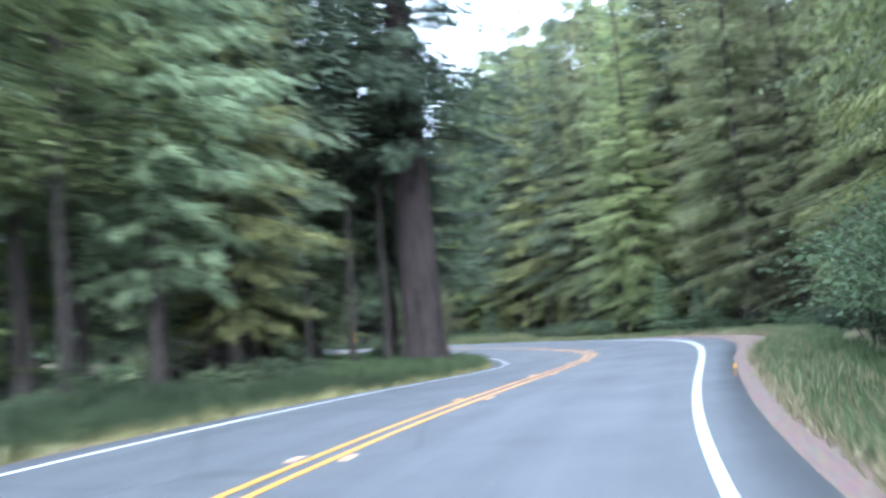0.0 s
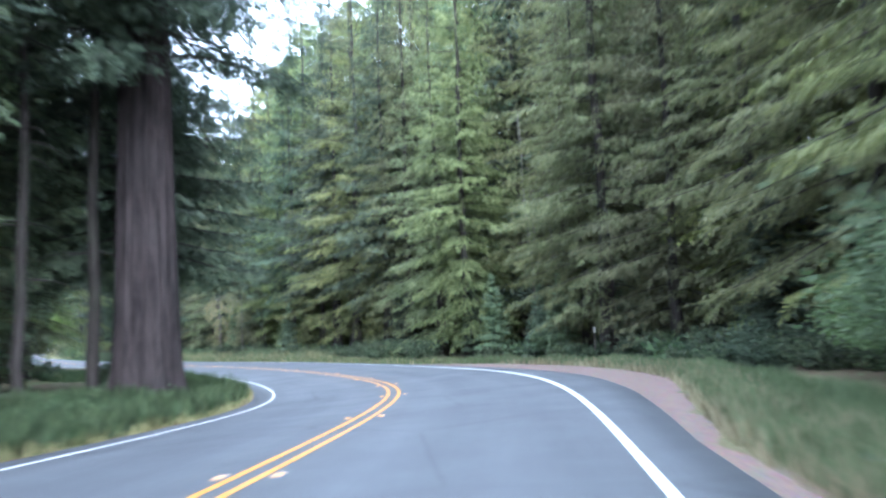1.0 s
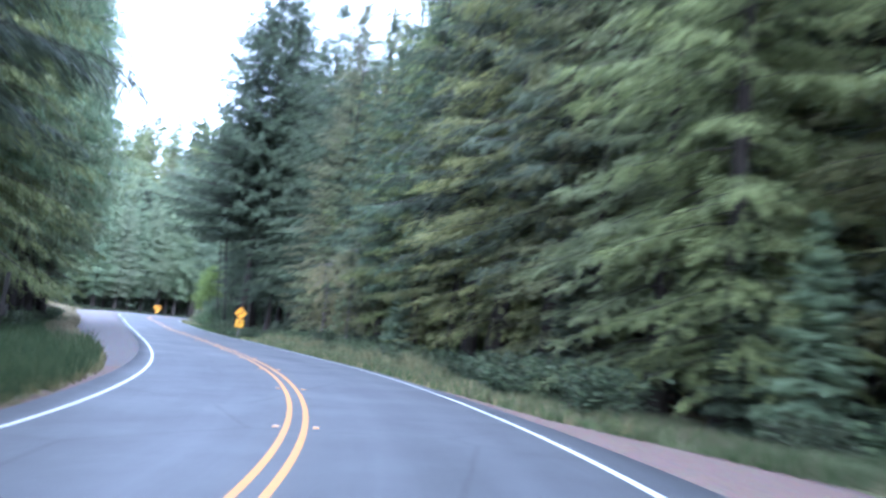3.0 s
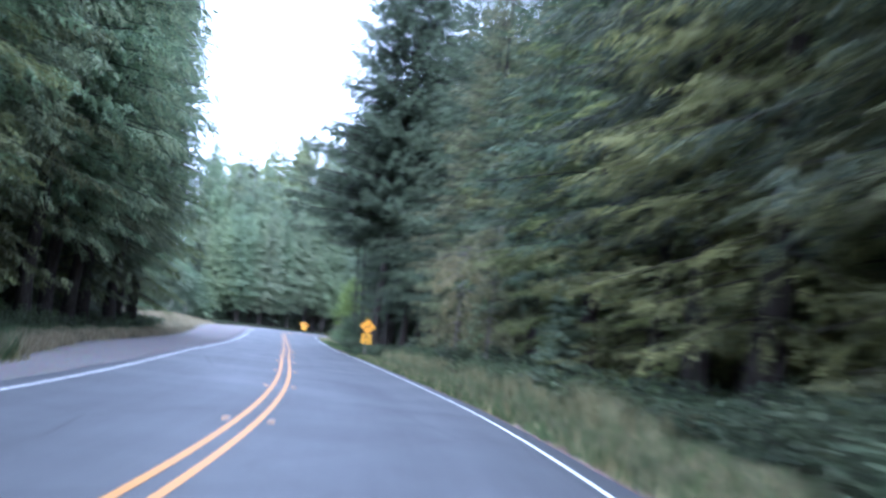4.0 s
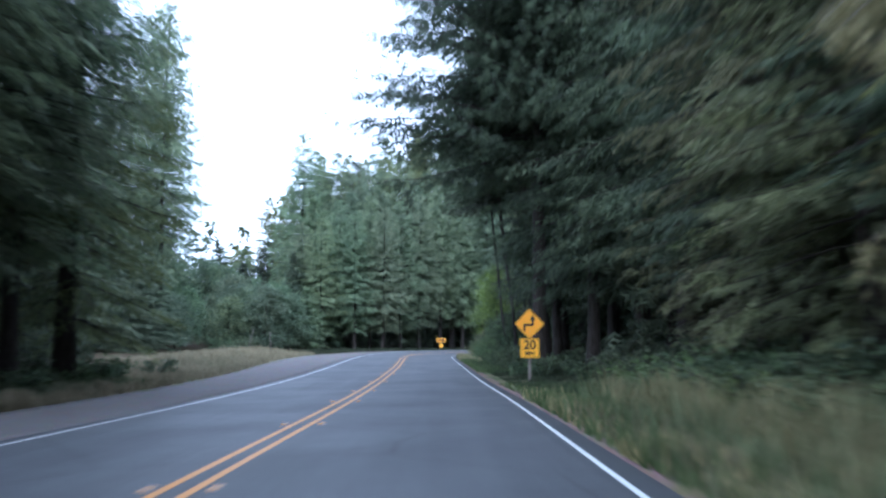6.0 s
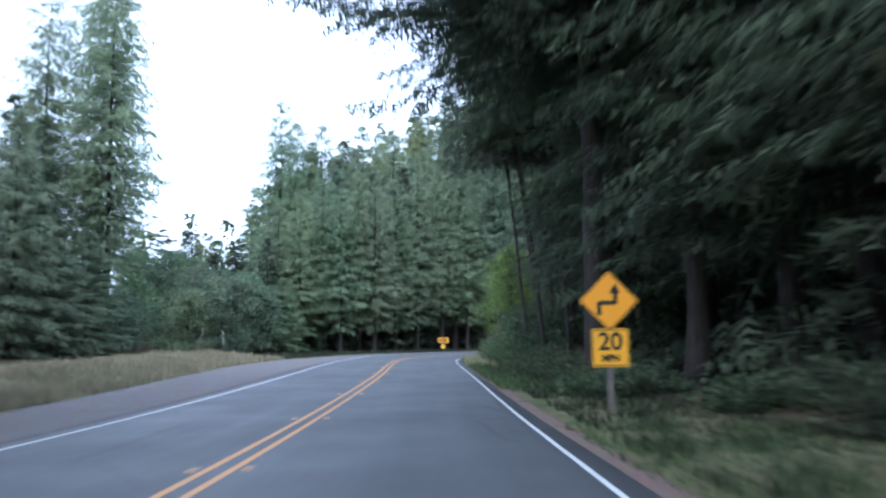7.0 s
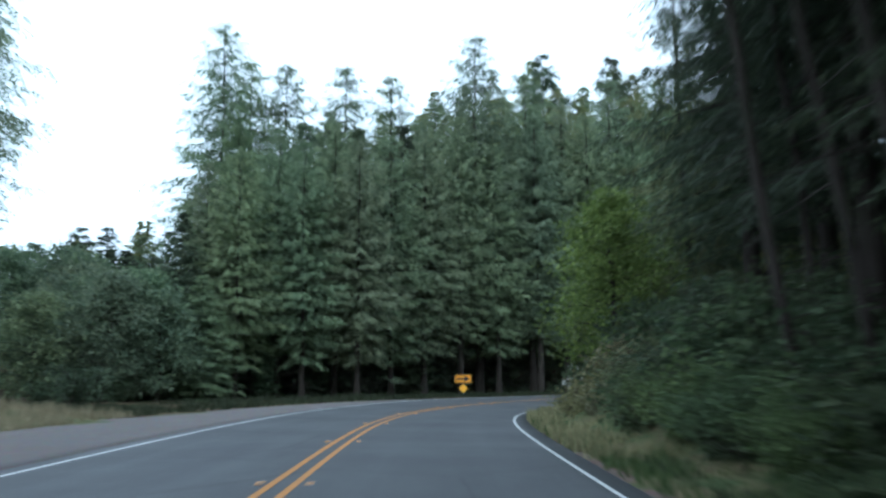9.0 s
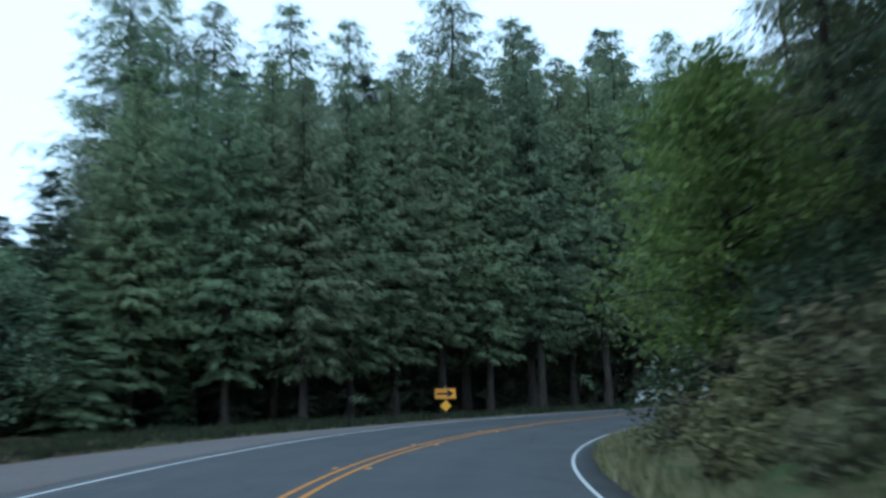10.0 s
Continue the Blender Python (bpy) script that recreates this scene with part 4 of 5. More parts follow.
for k, s in enumerate(np.arange(88.0, 122.0, 3.2)):
    planted((T2, T1, N3, T3)[k % 4], USED, float(s + rng.normal(0, 0.4)), float(np.interp(s, [88, 96, 110, 122], [-11.4, -10.1, -9.6, -10.6])) + rng.normal(0, 0.3), rng.uniform(0, 6.28), rng.uniform(0.95, 1.15))
for s, o, kind, sc in ((66, -13.5, N2, 0.8), (78, -15, T5, 0.9), (93, -13.6, T3, 1.0), (98, -13.0, N3, 0.95), (103, -13.2, T1, 1.05), (108, -13.2, N3, 0.95), (113, -13.4, T3, 0.95), (118, -13.6, N3, 0.95), (86, -16.5, B3, 1.15), (92.5, -16, B1, 1.15), (98.5, -16, B3, 1.15), (104.5, -16, B1, 1.1), (110.5, -16, B3, 1.1), (125, -15.5, T4, 0.9),
                       (88, -19, B1, 1.1), (94, -18, B2, 1.2), (100, -18.5, B1, 1.2), (106, -18, B1, 1.15), (112, -18, B2, 1.2), (118, -19, B1, 1.1), (80, -20, B3, 1.1), (72, -19, B3, 1.1), (66, -22, B2, 1.1)):
    planted(kind, USED, s, o, rng.uniform(0, 6.28), sc * rng.uniform(0.95, 1.05))
# unseen firs added behind the start to keep light off the left verge
for s, o, kind, sc in ((-4, -9.5, B1, 1.0), (-10, -11, B2, 1.1), (2, -10.5, B1, 1.0), (-16, -9.5, B1, 1.1)):
    planted(kind, USED, s, o, rng.uniform(0, 6.28), sc)


# far side of the last bend: tall firs over bare trunks
def at_xy(kind, x, y, spin, sc):
    m = Matrix.Translation((x, y, ground_at(x, y) - 0.05)) @ Matrix.Rotation(spin, 4, "Z")
    ob = copy_thing(kind, m)
    ob.scale = (sc, sc, sc)
    return ob


# the tallest, against the sky: place and height
for x, y, kind, h in (
        (-59.3, 164.7, T3, 27.6), (-59.8, 168.5, T1, 26.0), (-57.3, 169.5, T1, 26.0), (-53.2, 172.0, T2, 26.0), (-51.4, 176.5, T2, 26.5), (-45.3, 179.5, T3, 30.0), (-42.0, 183.0, T2, 27.5), (-40.0, 186.5, T1, 25.5), (-36.5, 190.5, T3, 28.5), (-32.5, 193.5, T1, 29.0), (-55.2, 172.5, T1, 22.0), (-48.4, 177.8, T1, 24.0), (-28, 198, T2, 27), (-22, 203, T1, 28), (-15, 207, T3, 27), (-6, 211, T2, 26), (4, 213, T4, 25), (12, 214, T4, 25)):
    f = h / {T1: 26, T2: 24, T3: 28, T4: 25}[kind]
    at_xy(kind, x, y, rng.uniform(0, 6.28), f).scale = (1.12 * f, 1.12 * f, f)
# a nearer rank along the gravel, lower and denser
for x, y, kind, h in (
        (-54.4, 155.5, T4, 11), (-55.5, 158.8, T2, 15), (-52.6, 158.6, T2, 15.5), (-52.4, 162.5, T1, 18), (-49.8, 161.5, T2, 16.5), (-50.0, 165.5, T1, 19), (-47.6, 164.5, T2, 17.0), (-47.5, 168.5, T2, 18.5), (-46.4, 171.5, T1, 19.5), (-45.2, 175.5, T3, 21.5), (-43.2, 178.6, T1, 20), (-41.0, 181.8, T3, 23), (-37.6, 186.0, T3, 24), (-34.0, 189.0, T1, 23), (-30.0, 194.0, T2, 24), (-25.5, 198.0, T1, 24), (-20.0, 202.0, T1, 24),
        (-56.5, 163.2, T5, 19), (-54.0, 167.5, T5, 20), (-51.2, 170.2, T5, 20), (-49.0, 173.6, T4, 21), (-55.0, 176.5, T5, 22), (-51.5, 181.5, T5, 24), (-47.0, 184.5, T4, 25), (-43.5, 189.5, T5, 25), (-38.5, 194.5, T5, 26), (-33.0, 199.5, T4, 26), (-26.0, 205.0, T5, 26), (-17.0, 211.0, T5, 26)):
    f = h / {T1: 26, T2: 24, T3: 28, T4: 25, T5: 22}[kind]
    at_xy(kind, x, y, rng.uniform(0, 6.28), f).scale = (1.12 * f, 1.12 * f, f)
# young firs in the shade under them
for x, y, h in ((-57.5, 160.5, 8), (-55.0, 162.0, 7), (-53.2, 160.6, 5), (-52.8, 165.0, 8), (-50.8, 163.6, 5), (-50.6, 167.8, 9), (-49.0, 168.5, 6), (-47.4, 172.0, 8), (-48.6, 170.6, 5), (-54.2, 158.0, 6), (-51.6, 160.2, 4), (-49.4, 166.6, 5), (-46.8, 174.5, 6), (-56.4, 157.0, 7)):
    at_xy(T4, x, y, rng.uniform(0, 6.28), h / 25).scale = (h / 21, h / 21, h / 25)
# firs beyond the clearing and deep in the wood
for x, y, kind, sc in (
        (-66, 147, T3, 1.36), (-71.5, 151, T3, 1.4), (-70.5, 143.5, T3, 1.2), (-64, 138, T4, 0.75), (-76, 147, T4, 0.95), (-70, 140, T4, 0.85), (-58, 131, T5, 0.8), (-63, 129, T4, 0.9), (-52, 121, T4, 0.9), (-57, 121, T5, 0.9), (-70, 130, B1, 0.72), (-78, 139, B2, 0.72), (-84, 152, B1, 0.72), (-82, 160, B2, 0.56),
        (-64, 178, B2, 0.64), (-61, 184, B1, 0.80), (-57, 192, B1, 0.88), (-51, 199, B2, 0.96), (-43, 206, B1, 0.88), (-33, 212, B1, 0.88), (-22, 218, B2, 1.10), (-60, 176, B1, 0.68), (-56, 185, B2, 0.80), (-48, 194, B1, 0.80), (-41, 201, B2, 0.88), (-28, 210, B1, 0.88), (-66, 190, B1, 0.88), (-60, 200, B2, 0.96), (-52, 208, B1, 0.96),
        (-38, 212, B2, 0.88), (-36, 222, B1, 1.10), (-45, 216, B2, 1.10), (-44, 228, B1, 1.10), (-30, 224, B2, 1.10), (-26, 232, B1, 1.10), (-52, 222, B1, 1.10), (-18, 226, B2, 1.01), (-60, 212, B2, 0.96)):
    at_xy(kind, x, y, rng.uniform(0, 6.28), sc)
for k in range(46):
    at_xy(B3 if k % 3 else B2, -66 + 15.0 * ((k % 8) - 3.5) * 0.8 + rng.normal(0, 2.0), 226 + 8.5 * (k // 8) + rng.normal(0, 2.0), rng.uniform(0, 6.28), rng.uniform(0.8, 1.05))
# a low spreading thicket of young firs at the edge of the clearing
for x, y, kind, sc, flat in ((-60, 139.5, T5, 0.5, 0.9), (-66, 142, T5, 0.5, 0.9), (-58, 135, T5, 0.45, 0.9), (-72, 140, T5, 0.5, 0.9), (-52.0, 154.6, T5, 0.34, 0.95), (-58.6, 156.0, T4, 0.36, 0.95), (-59.5, 159.5, T5, 0.44, 0.9), (-66.5, 159.5, T5, 0.42, 0.85),
                             (-65.5, 163.5, T5, 0.44, 0.85), (-68.5, 165, T4, 0.46, 0.85), (-71.5, 165.5, T5, 0.46, 0.85), (-75, 167, T4, 0.44, 0.85), (-78.5, 166, T5, 0.46, 0.85), (-82, 168, T4, 0.48, 0.85), (-64, 168, T5, 0.5, 0.85), (-69, 170, T4, 0.52, 0.9), (-74, 172, T5, 0.58, 0.85), (-79, 173, T4, 0.52, 0.9), (-86, 171, T5, 0.58, 0.85), (-60, 165, T4, 0.5, 0.85), (-90, 166, T4, 0.5, 0.8), (-88, 178, B1, 0.5, 0.9), (-82, 180, B2, 0.5, 0.9), (-74, 180, B1, 0.5, 0.9), (-67, 177, B2, 0.55, 0.9)):
    at_xy(kind, x, y, rng.uniform(0, 6.28), sc).scale = (1.5 * sc, 1.5 * sc, flat * sc)
# saplings in front of the dead trunks, and along the foot of the wall of firs
for s, o, kind, sc in ((63.5, 8.9, T5, 0.2), (65.2, 8.6, T4, 0.17), (59.3, 10.0, T5, 0.18), (60.2, 9.5, T5, 0.16), (61.0, 12.2, T4, 0.28), (56.5, 11.2, T5, 0.2), (72, 8.0, T4, 0.2), (88, 7.8, T5, 0.2), (99.5, 7.9, T5, 0.18), (48.5, 12.0, T4, 0.26)):
    planted(kind, USED, s, o, rng.uniform(0, 6.28), sc)
# more firs closing the wood behind the wall on the outer side of the first bend
for s, o, sc in ((66, 16.5, 1.15), (72, 16.8, 1.15), (78, 17.5, 1.1), (70, 23.5, 1.3), (77, 24.5, 1.3), (62, 24, 1.3), (56, 25, 1.3)):
    planted(B1, USED, s, o, rng.uniform(0, 6.28), sc)
# inside of the last bend
for s, o, kind, sc in ((171, 9.6, N4, 0.8), (166, 11.5, D1, 0.85), (161, 10.4, D1, 0.8), (175, 13, T4, 0.95), (182, 9.5, N1, 0.6), (188, 13, T5, 0.9), (196, 9, T4, 0.8), (205, 10, T5, 0.9), (156, 10.6, D1, 0.75), (153, 12, D1, 0.85)):
    planted(kind, USED, s, o, rng.uniform(0, 6.28), sc)


def redwood():
    """The great trunk beside the first bend: deeply furrowed red-brown bark, buttressed foot, crown high above."""
    rng = np.random.default_rng(77)
    root = new("redwood")
    sides = 96
    a = np.linspace(0, 2 * np.pi, sides, endpoint=False)
    zs = np.concatenate([np.linspace(-0.5, 3, 18), np.linspace(3.6, 34, 40)])
    ridge = np.array([0.035 * np.sin(17 * a + 0.25 * z + 0.8 * np.sin(0.4 * z)) + 0.03 * np.sin(29 * a - 0.18 * z + 1.1) + 0.05 * np.sin(3 * a + 0.1 * z) + 0.02 * np.sin(43 * a + 0.3 * z) for z in zs])
    foot = np.exp(-np.clip(zs, 0, None) / 0.9)[:, None] * (0.20 + 0.14 * np.sin(7 * a + 0.6))
    rad = 0.90 * (1 - np.clip(zs, 0, None) / 46) + 0.02
    path = np.column_stack([-0.005 * zs, 0.0 * zs, zs])
    part("trunk", mesh_from("redwood_trunk", *tube(path, rad, sides, 1 + ridge + foot), REDBARK, True), root, "furrowed red-brown bark")
    limb, base, way, size = [], [], [], []
    for k in range(130):
        h = rng.uniform(10.5, 33) if k > 34 else rng.uniform(9.8, 15)
        az, L = rng.uniform(0, 6.28), rng.uniform(2.5, 5.6)
        us = np.linspace(0, 1, 7)
        d = np.array([math.cos(az), math.sin(az), 0])
        pts = np.array([0, 0, h]) + us[:, None] * (L + 0.7) * d + (L * (0.10 * us - 0.42 * us ** 1.7))[:, None] * np.array([0, 0, 1])
        limb.append(tube(pts, 0.05 * (1.1 - us) + 0.006, 5))
        n = 110
        u = rng.uniform(0.25, 1.05, n)
        p = np.stack([np.interp(u, us, pts[:, j]) for j in range(3)], 1)
        off = rng.normal(0, 1, (n, 3)) * np.array([0.42, 0.42, 0.16]) * (1.2 - 0.5 * u)[:, None]
        base.append(p + off - np.array([0, 0, 0.1]))
        way.append(off + d * 0.35 + np.column_stack([rng.normal(0, 0.2, (n, 2)), rng.uniform(-0.7, -0.05, n)]))
        size.append(0.42 * rng.uniform(0.6, 1.3, n))
    part("branchwood", mesh_from("branchwood", *joined(limb), BARK, True), root, kind="stuff")
    size = np.concatenate(size)
    sv, sf = sprays(np.concatenate(base), np.concatenate(way), size, size * 0.8, 3, rng)
    part("crown", mesh_from("crown", sv, sf, SHADEFIR), root)
    return tagged(root, "massive redwood trunk with furrowed bark beside the bend", "tree")


rw = redwood()
rw.matrix_world = Matrix.Translation((-0.9, 37.2, ground_at(-0.9, 37.2) - 0.05))
# slender companions behind it
for k, (x, y, r, h) in enumerate(((-2.6, 38.3, 0.20, 24), (-3.9, 35.2, 0.16, 22), (-6.2, 38.5, 0.24, 26), (-9.0, 33.0, 0.22, 25), (-5.2, 30.5, 0.13, 18), (-11.5, 38, 0.25, 26), (-7.6, 26.5, 0.16, 22), (-10.5, 24, 0.2, 24))):
    rg = np.random.default_rng(200 + k)
    zs = np.linspace(-0.4, h, 16)
    path = np.column_stack([np.cumsum(rg.normal(0, 0.06, (16, 2)), axis=0), zs])
    trunk = new("slender_tree")
    trunk.matrix_world = Matrix.Translation((x, y, ground_at(x, y)))
    n = 900
    hh = rg.uniform(9.5, h, n)
    az, out = rg.uniform(0, 6.28, n), rg.uniform(0.2, 1, n) ** 0.6 * 2.4
    b = np.column_stack([np.cos(az) * out, np.sin(az) * out, hh - 0.25 * out]) + rg.normal(0, 0.1, (n, 3))
    w = np.column_stack([np.cos(az), np.sin(az), rg.uniform(-0.7, 0, n)])
    part("crown", mesh_from("slender_crown", *sprays(b, w, rg.uniform(0.35, 0.8, n), rg.uniform(0.2, 0.4, n), 0, rg), SHADEFIR), trunk)
    limb = [tube(path, r * (1 - np.clip(zs, 0, h) / h * 0.8), 10)]
    for q in range(34):
        a2, h2, l2 = rg.uniform(0, 6.28), rg.uniform(3, h), rg.uniform(0.6, 2.3)
        limb.append(tube(np.array([[0, 0, h2], [math.cos(a2) * l2 * 0.5, math.sin(a2) * l2 * 0.5, h2 - 0.05], [math.cos(a2) * l2, math.sin(a2) * l2, h2 - 0.4]]), [0.03, 0.02, 0.006], 4))
    part("trunk", mesh_from("slender_trunk", *limb[0], BARK, True), trunk)
    part("branchwood", mesh_from("branchwood", *joined(limb[1:]), BARK, True), trunk, kind="stuff")
    tagged(trunk, "slender dark-barked tree standing near the redwood", "tree")


def snag(x, y, h, r, lean):
    rg = np.random.default_rng(int(abs(x * 10)))
    root = new("dead_tree")
    zs = np.linspace(-0.3, h, 14)
    path = np.column_stack([lean * zs / h + np.cumsum(rg.normal(0, 0.03, 14)), np.cumsum(rg.normal(0, 0.03, 14)), zs])
    limb = [tube(path, r * (1 - np.clip(zs, 0, h) / h * 0.6), 10)]
    for q in range(30):
        a2, h2, l2 = rg.uniform(0, 6.28), rg.uniform(1.5, h), rg.uniform(0.3, 1.5)
        px = np.interp(h2, zs, path[:, 0])
        limb.append(tube(np.array([[px, 0, h2], [px + math.cos(a2) * l2 * 0.5, math.sin(a2) * l2 * 0.5, h2], [px + math.cos(a2) * l2, math.sin(a2) * l2, h2 - 0.3]]), [0.022, 0.014, 0.004], 4))
    part("trunk", mesh_from("snag_trunk", *limb[0], DEADWOOD, True), root)
    part("twigwood", mesh_from("twigwood", *joined(limb[1:]), DEADWOOD, True), root, kind="stuff")
    root.matrix_world = Matrix.Translation((x, y, ground_at(x, y)))
    tagged(root, "pale dead trunk with bare twigs among the firs", "tree", "dead trunks")


for x, y, h, r, lean in ((*beside(63.7, 11.6)[:2], 13, 0.085, -0.5), (*beside(64.3, 12.2)[:2], 11.5, 0.06, -0.3), (*beside(62.6, 12.0)[:2], 9.0, 0.05, 0.2)):
    snag(x, y, h, r, -abs(lean))


def dead_bough_tree(s, o, h):
    """A thin dying stem with grey lichen-hung boughs that droop over the verge."""
    rg = np.random.default_rng(91)
    root = new("dead_tree")
    zs = np.linspace(-0.3, h, 12)
    path = np.column_stack([np.cumsum(rg.normal(0, 0.03, (12, 2)), axis=0), zs])
    part("trunk", mesh_from("dead_trunk", *tube(path, 0.06 * (1.05 - np.clip(zs, 0, h) / h), 8), DEADWOOD, True), root)
    limb, base, way = [], [], []
    for q in range(42):
        az, h2, L = rg.uniform(0, 6.28), rg.uniform(1.6, h * 0.9), rg.uniform(1.0, 2.6)
        us = np.linspace(0, 1, 6)
        d = np.array([math.cos(az), math.sin(az), 0])
        pts = np.array([0, 0, h2]) + us[:, None] * L * d - (us ** 1.8 * L * 0.55)[:, None] * np.array([0, 0, 1])
        limb.append(tube(pts, 0.016 * (1.1 - us) + 0.003, 4))
        u = rg.uniform(0.3, 1, 46)
        base.append(np.stack([np.interp(u, us, pts[:, j]) for j in range(3)], 1) + rg.normal(0, 0.05, (46, 3)))
        way.append(np.column_stack([rg.normal(0, 0.35, (46, 2)), rg.uniform(-1.3, -0.5, 46)]))
    part("branchwood", mesh_from("branchwood", *joined(limb), DEADWOOD, True), root, kind="stuff")
    n = sum(len(b) for b in base)
    part("lichen", mesh_from("lichen", *sprays(np.concatenate(base), np.concatenate(way), rg.uniform(0.18, 0.45, n), rg.uniform(0.04, 0.1, n), 2, rg), BRUSH), root, "grey-brown hanging lichen and dead twigs")
    x, y, z, _ = beside(s, o)
    root.matrix_world = Matrix.Translation((x, y, z))
    tagged(root, "dying conifer with grey lichen-hung drooping boughs", "tree")


dead_bough_tree(100.5, 7.2, 6.5)
dead_bough_tree(97.0, 7.8, 7.5)

# yellow-green broad-leaved trees in the openings
MAPLE = broadleaf("maple", 41, 11, 3.0, BROAD, "yellow-green broad-leaved tree at the forest edge", 30, 260, 0.17)
ALDER = broadleaf("maple", 42, 8, 2.3, BROAD, "young bright green broad-leaved tree by the road", 34, 380, 0.14, 0.12)
OAK = broadleaf("oak", 43, 12, 3.2, OLIVE, "olive-leaved broad tree among the dark firs", 24, 210, 0.16, 0.42)
THICKET = broadleaf("thicket_tree", 44, 7.5, 2.6, MIDFIR, "low rounded grey-green tree at the edge of the clearing", 34, 210, 0.19, 0.08)
THICKET.matrix_world = Matrix.Translation((-54.8, 150.7, ground_at(-54.8, 150.7) - 0.05))
for x, y, sc in ((-55.2, 153.4, 1.05), (-52.6, 152.4, 0.85), (-57.6, 152.2, 1.0), (-60.4, 153.6, 1.05), (-63.2, 156.2, 1.15), (-58.0, 149.0, 0.85), (-62.2, 161.0, 1.2), (-66.0, 160.0, 1.2), (-70.0, 162.5, 1.3), (-74.0, 164.0, 1.35), (-64.0, 148.5, 0.95), (-68.5, 147.0, 1.0), (-61.0, 144.0, 0.8), (-78.5, 163.0, 1.3)):
    at_xy(THICKET, x, y, rng.uniform(0, 6.28), sc)
for kind, s, o, sc in ((OAK, 27.5, -9.8, 0.95), (OAK, 20, -11.5, 1.05), (ALDER, 168.5, 6.9, 0.95), (ALDER, 174, 7.0, 0.8), (MAPLE, 24, 8.6, 0.85)):
    planted(kind, USED, s, o, rng.uniform(0, 6.28), sc)

# shrubs
S1 = shrub("willow_bush", 51, 3.9, 2.3, 64, WILLOW, "grey-green willow bush on the roadside bank", 0.155, 95, arch=0.5)
S2 = shrub("shrub", 52, 1.5, 1.1, 18, SHRUB, "dark green roadside shrub under the firs", 0.14, 46)
S3 = shrub("shrub", 53, 0.9, 0.9, 18, SHRUB, "low leafy shrub at the forest edge", 0.12, 48)
S4 = shrub("fern", 54, 0.8, 0.9, 20, SHRUB, "arching green fern at the forest edge", 0.18, 30, "fern", 0.7)
S6 = shrub("dry_bramble", 56, 1.3, 1.1, 21, BRUSH, "dry brown bramble thicket on the cut bank", 0.12, 36)
S5 = shrub("bramble", 55, 1.9, 1.3, 34, SHRUB, "tangled bramble with dry stems on the bank", 0.13, 40)
for s, o, sc in ((15, 7.6, 0.8), (19.5, 7.6, 0.85), (23.5, 7.5, 0.85), (27, 7.5, 0.85), (30, 7.6, 0.9), (33.2, 8.0, 0.88), (36.3, 8.9, 0.9), (39.3, 10.0, 0.9), (42, 11.2, 0.85), (33, 9.8, 1.0), (28.5, 9.6, 1.0)):
    planted(S1, USED, s, o, rng.uniform(0, 6.28), sc)
for s in np.arange(40, 186, 1.5):
    if 153 < s < 172:
        continue
    if s < 66:
        o = 10.3 + rng.normal(0, 0.7)
    elif s < 150:
        o = 7.3 + rng.normal(0, 0.6) + (1.6 if 112 < s < 126 else 0)
    else:
        o = 6.9 + rng.normal(0, 0.7)
    planted((S2, S3, S2, S4, S3)[rng.integers(5)] if s < 148 else (S5, S2, S5, S4)[rng.integers(4)], USED, float(s), float(o), rng.uniform(0, 6.28), rng.uniform(0.75, 1.3))
for s, o, kind, sc in ((43.5, 8.6, S5, 0.7), (45, 9.4, S5, 0.85), (46.8, 8.9, S3, 1.0), (48.4, 9.8, S5, 0.75), (44.2, 10.6, S5, 0.9), (50, 9.2, S4, 1.1), (52.2, 9.9, S5, 0.7), (54, 9.6, S4, 1.0), (57.6, 9.4, S3, 1.1), (60, 9.0, S4, 1.1), (62.4, 8.4, S3, 1.2)):
    planted(kind, USED, s, o, rng.uniform(0, 6.28), sc)
for s in np.arange(70, 122, 2.6):
    planted((S2, S2, S4)[rng.integers(3)], USED, float(s), 8.9 + rng.normal(0, 0.5), rng.uniform(0, 6.28), rng.uniform(0.9, 1.5))
for s in np.arange(128, 153, 1.5):
    planted((S5, S3, S5, S4)[rng.integers(4)], USED, float(s), 6.2 + rng.normal(0, 0.35), rng.uniform(0, 6.28), rng.uniform(0.6, 0.95))


S7 = shrub("roadside_bush", 57, 1.25, 1.15, 24, WILLOW, "waist-high grey-green brush on the grassy verge", 0.11, 52)
# low shrubs at the foot of the firs across the road
for s in np.arange(92, 124, 1.2):
    planted((S7, S3, S7)[rng.integers(3)], USED, float(s), float(np.interp(s, [92, 100, 110, 124], [-9.7, -9.4, -9.5, -10.3])) + rng.normal(0, 0.35), rng.uniform(0, 6.28), rng.uniform(0.6, 0.95))
# grey-green brush between the shoulder and the wall of firs
for s in np.arange(80, 114, 1.15):
    planted(S7, USED, float(s), rng.uniform(6.5, 8.6), rng.uniform(0, 6.28), rng.uniform(0.6, 1.15))


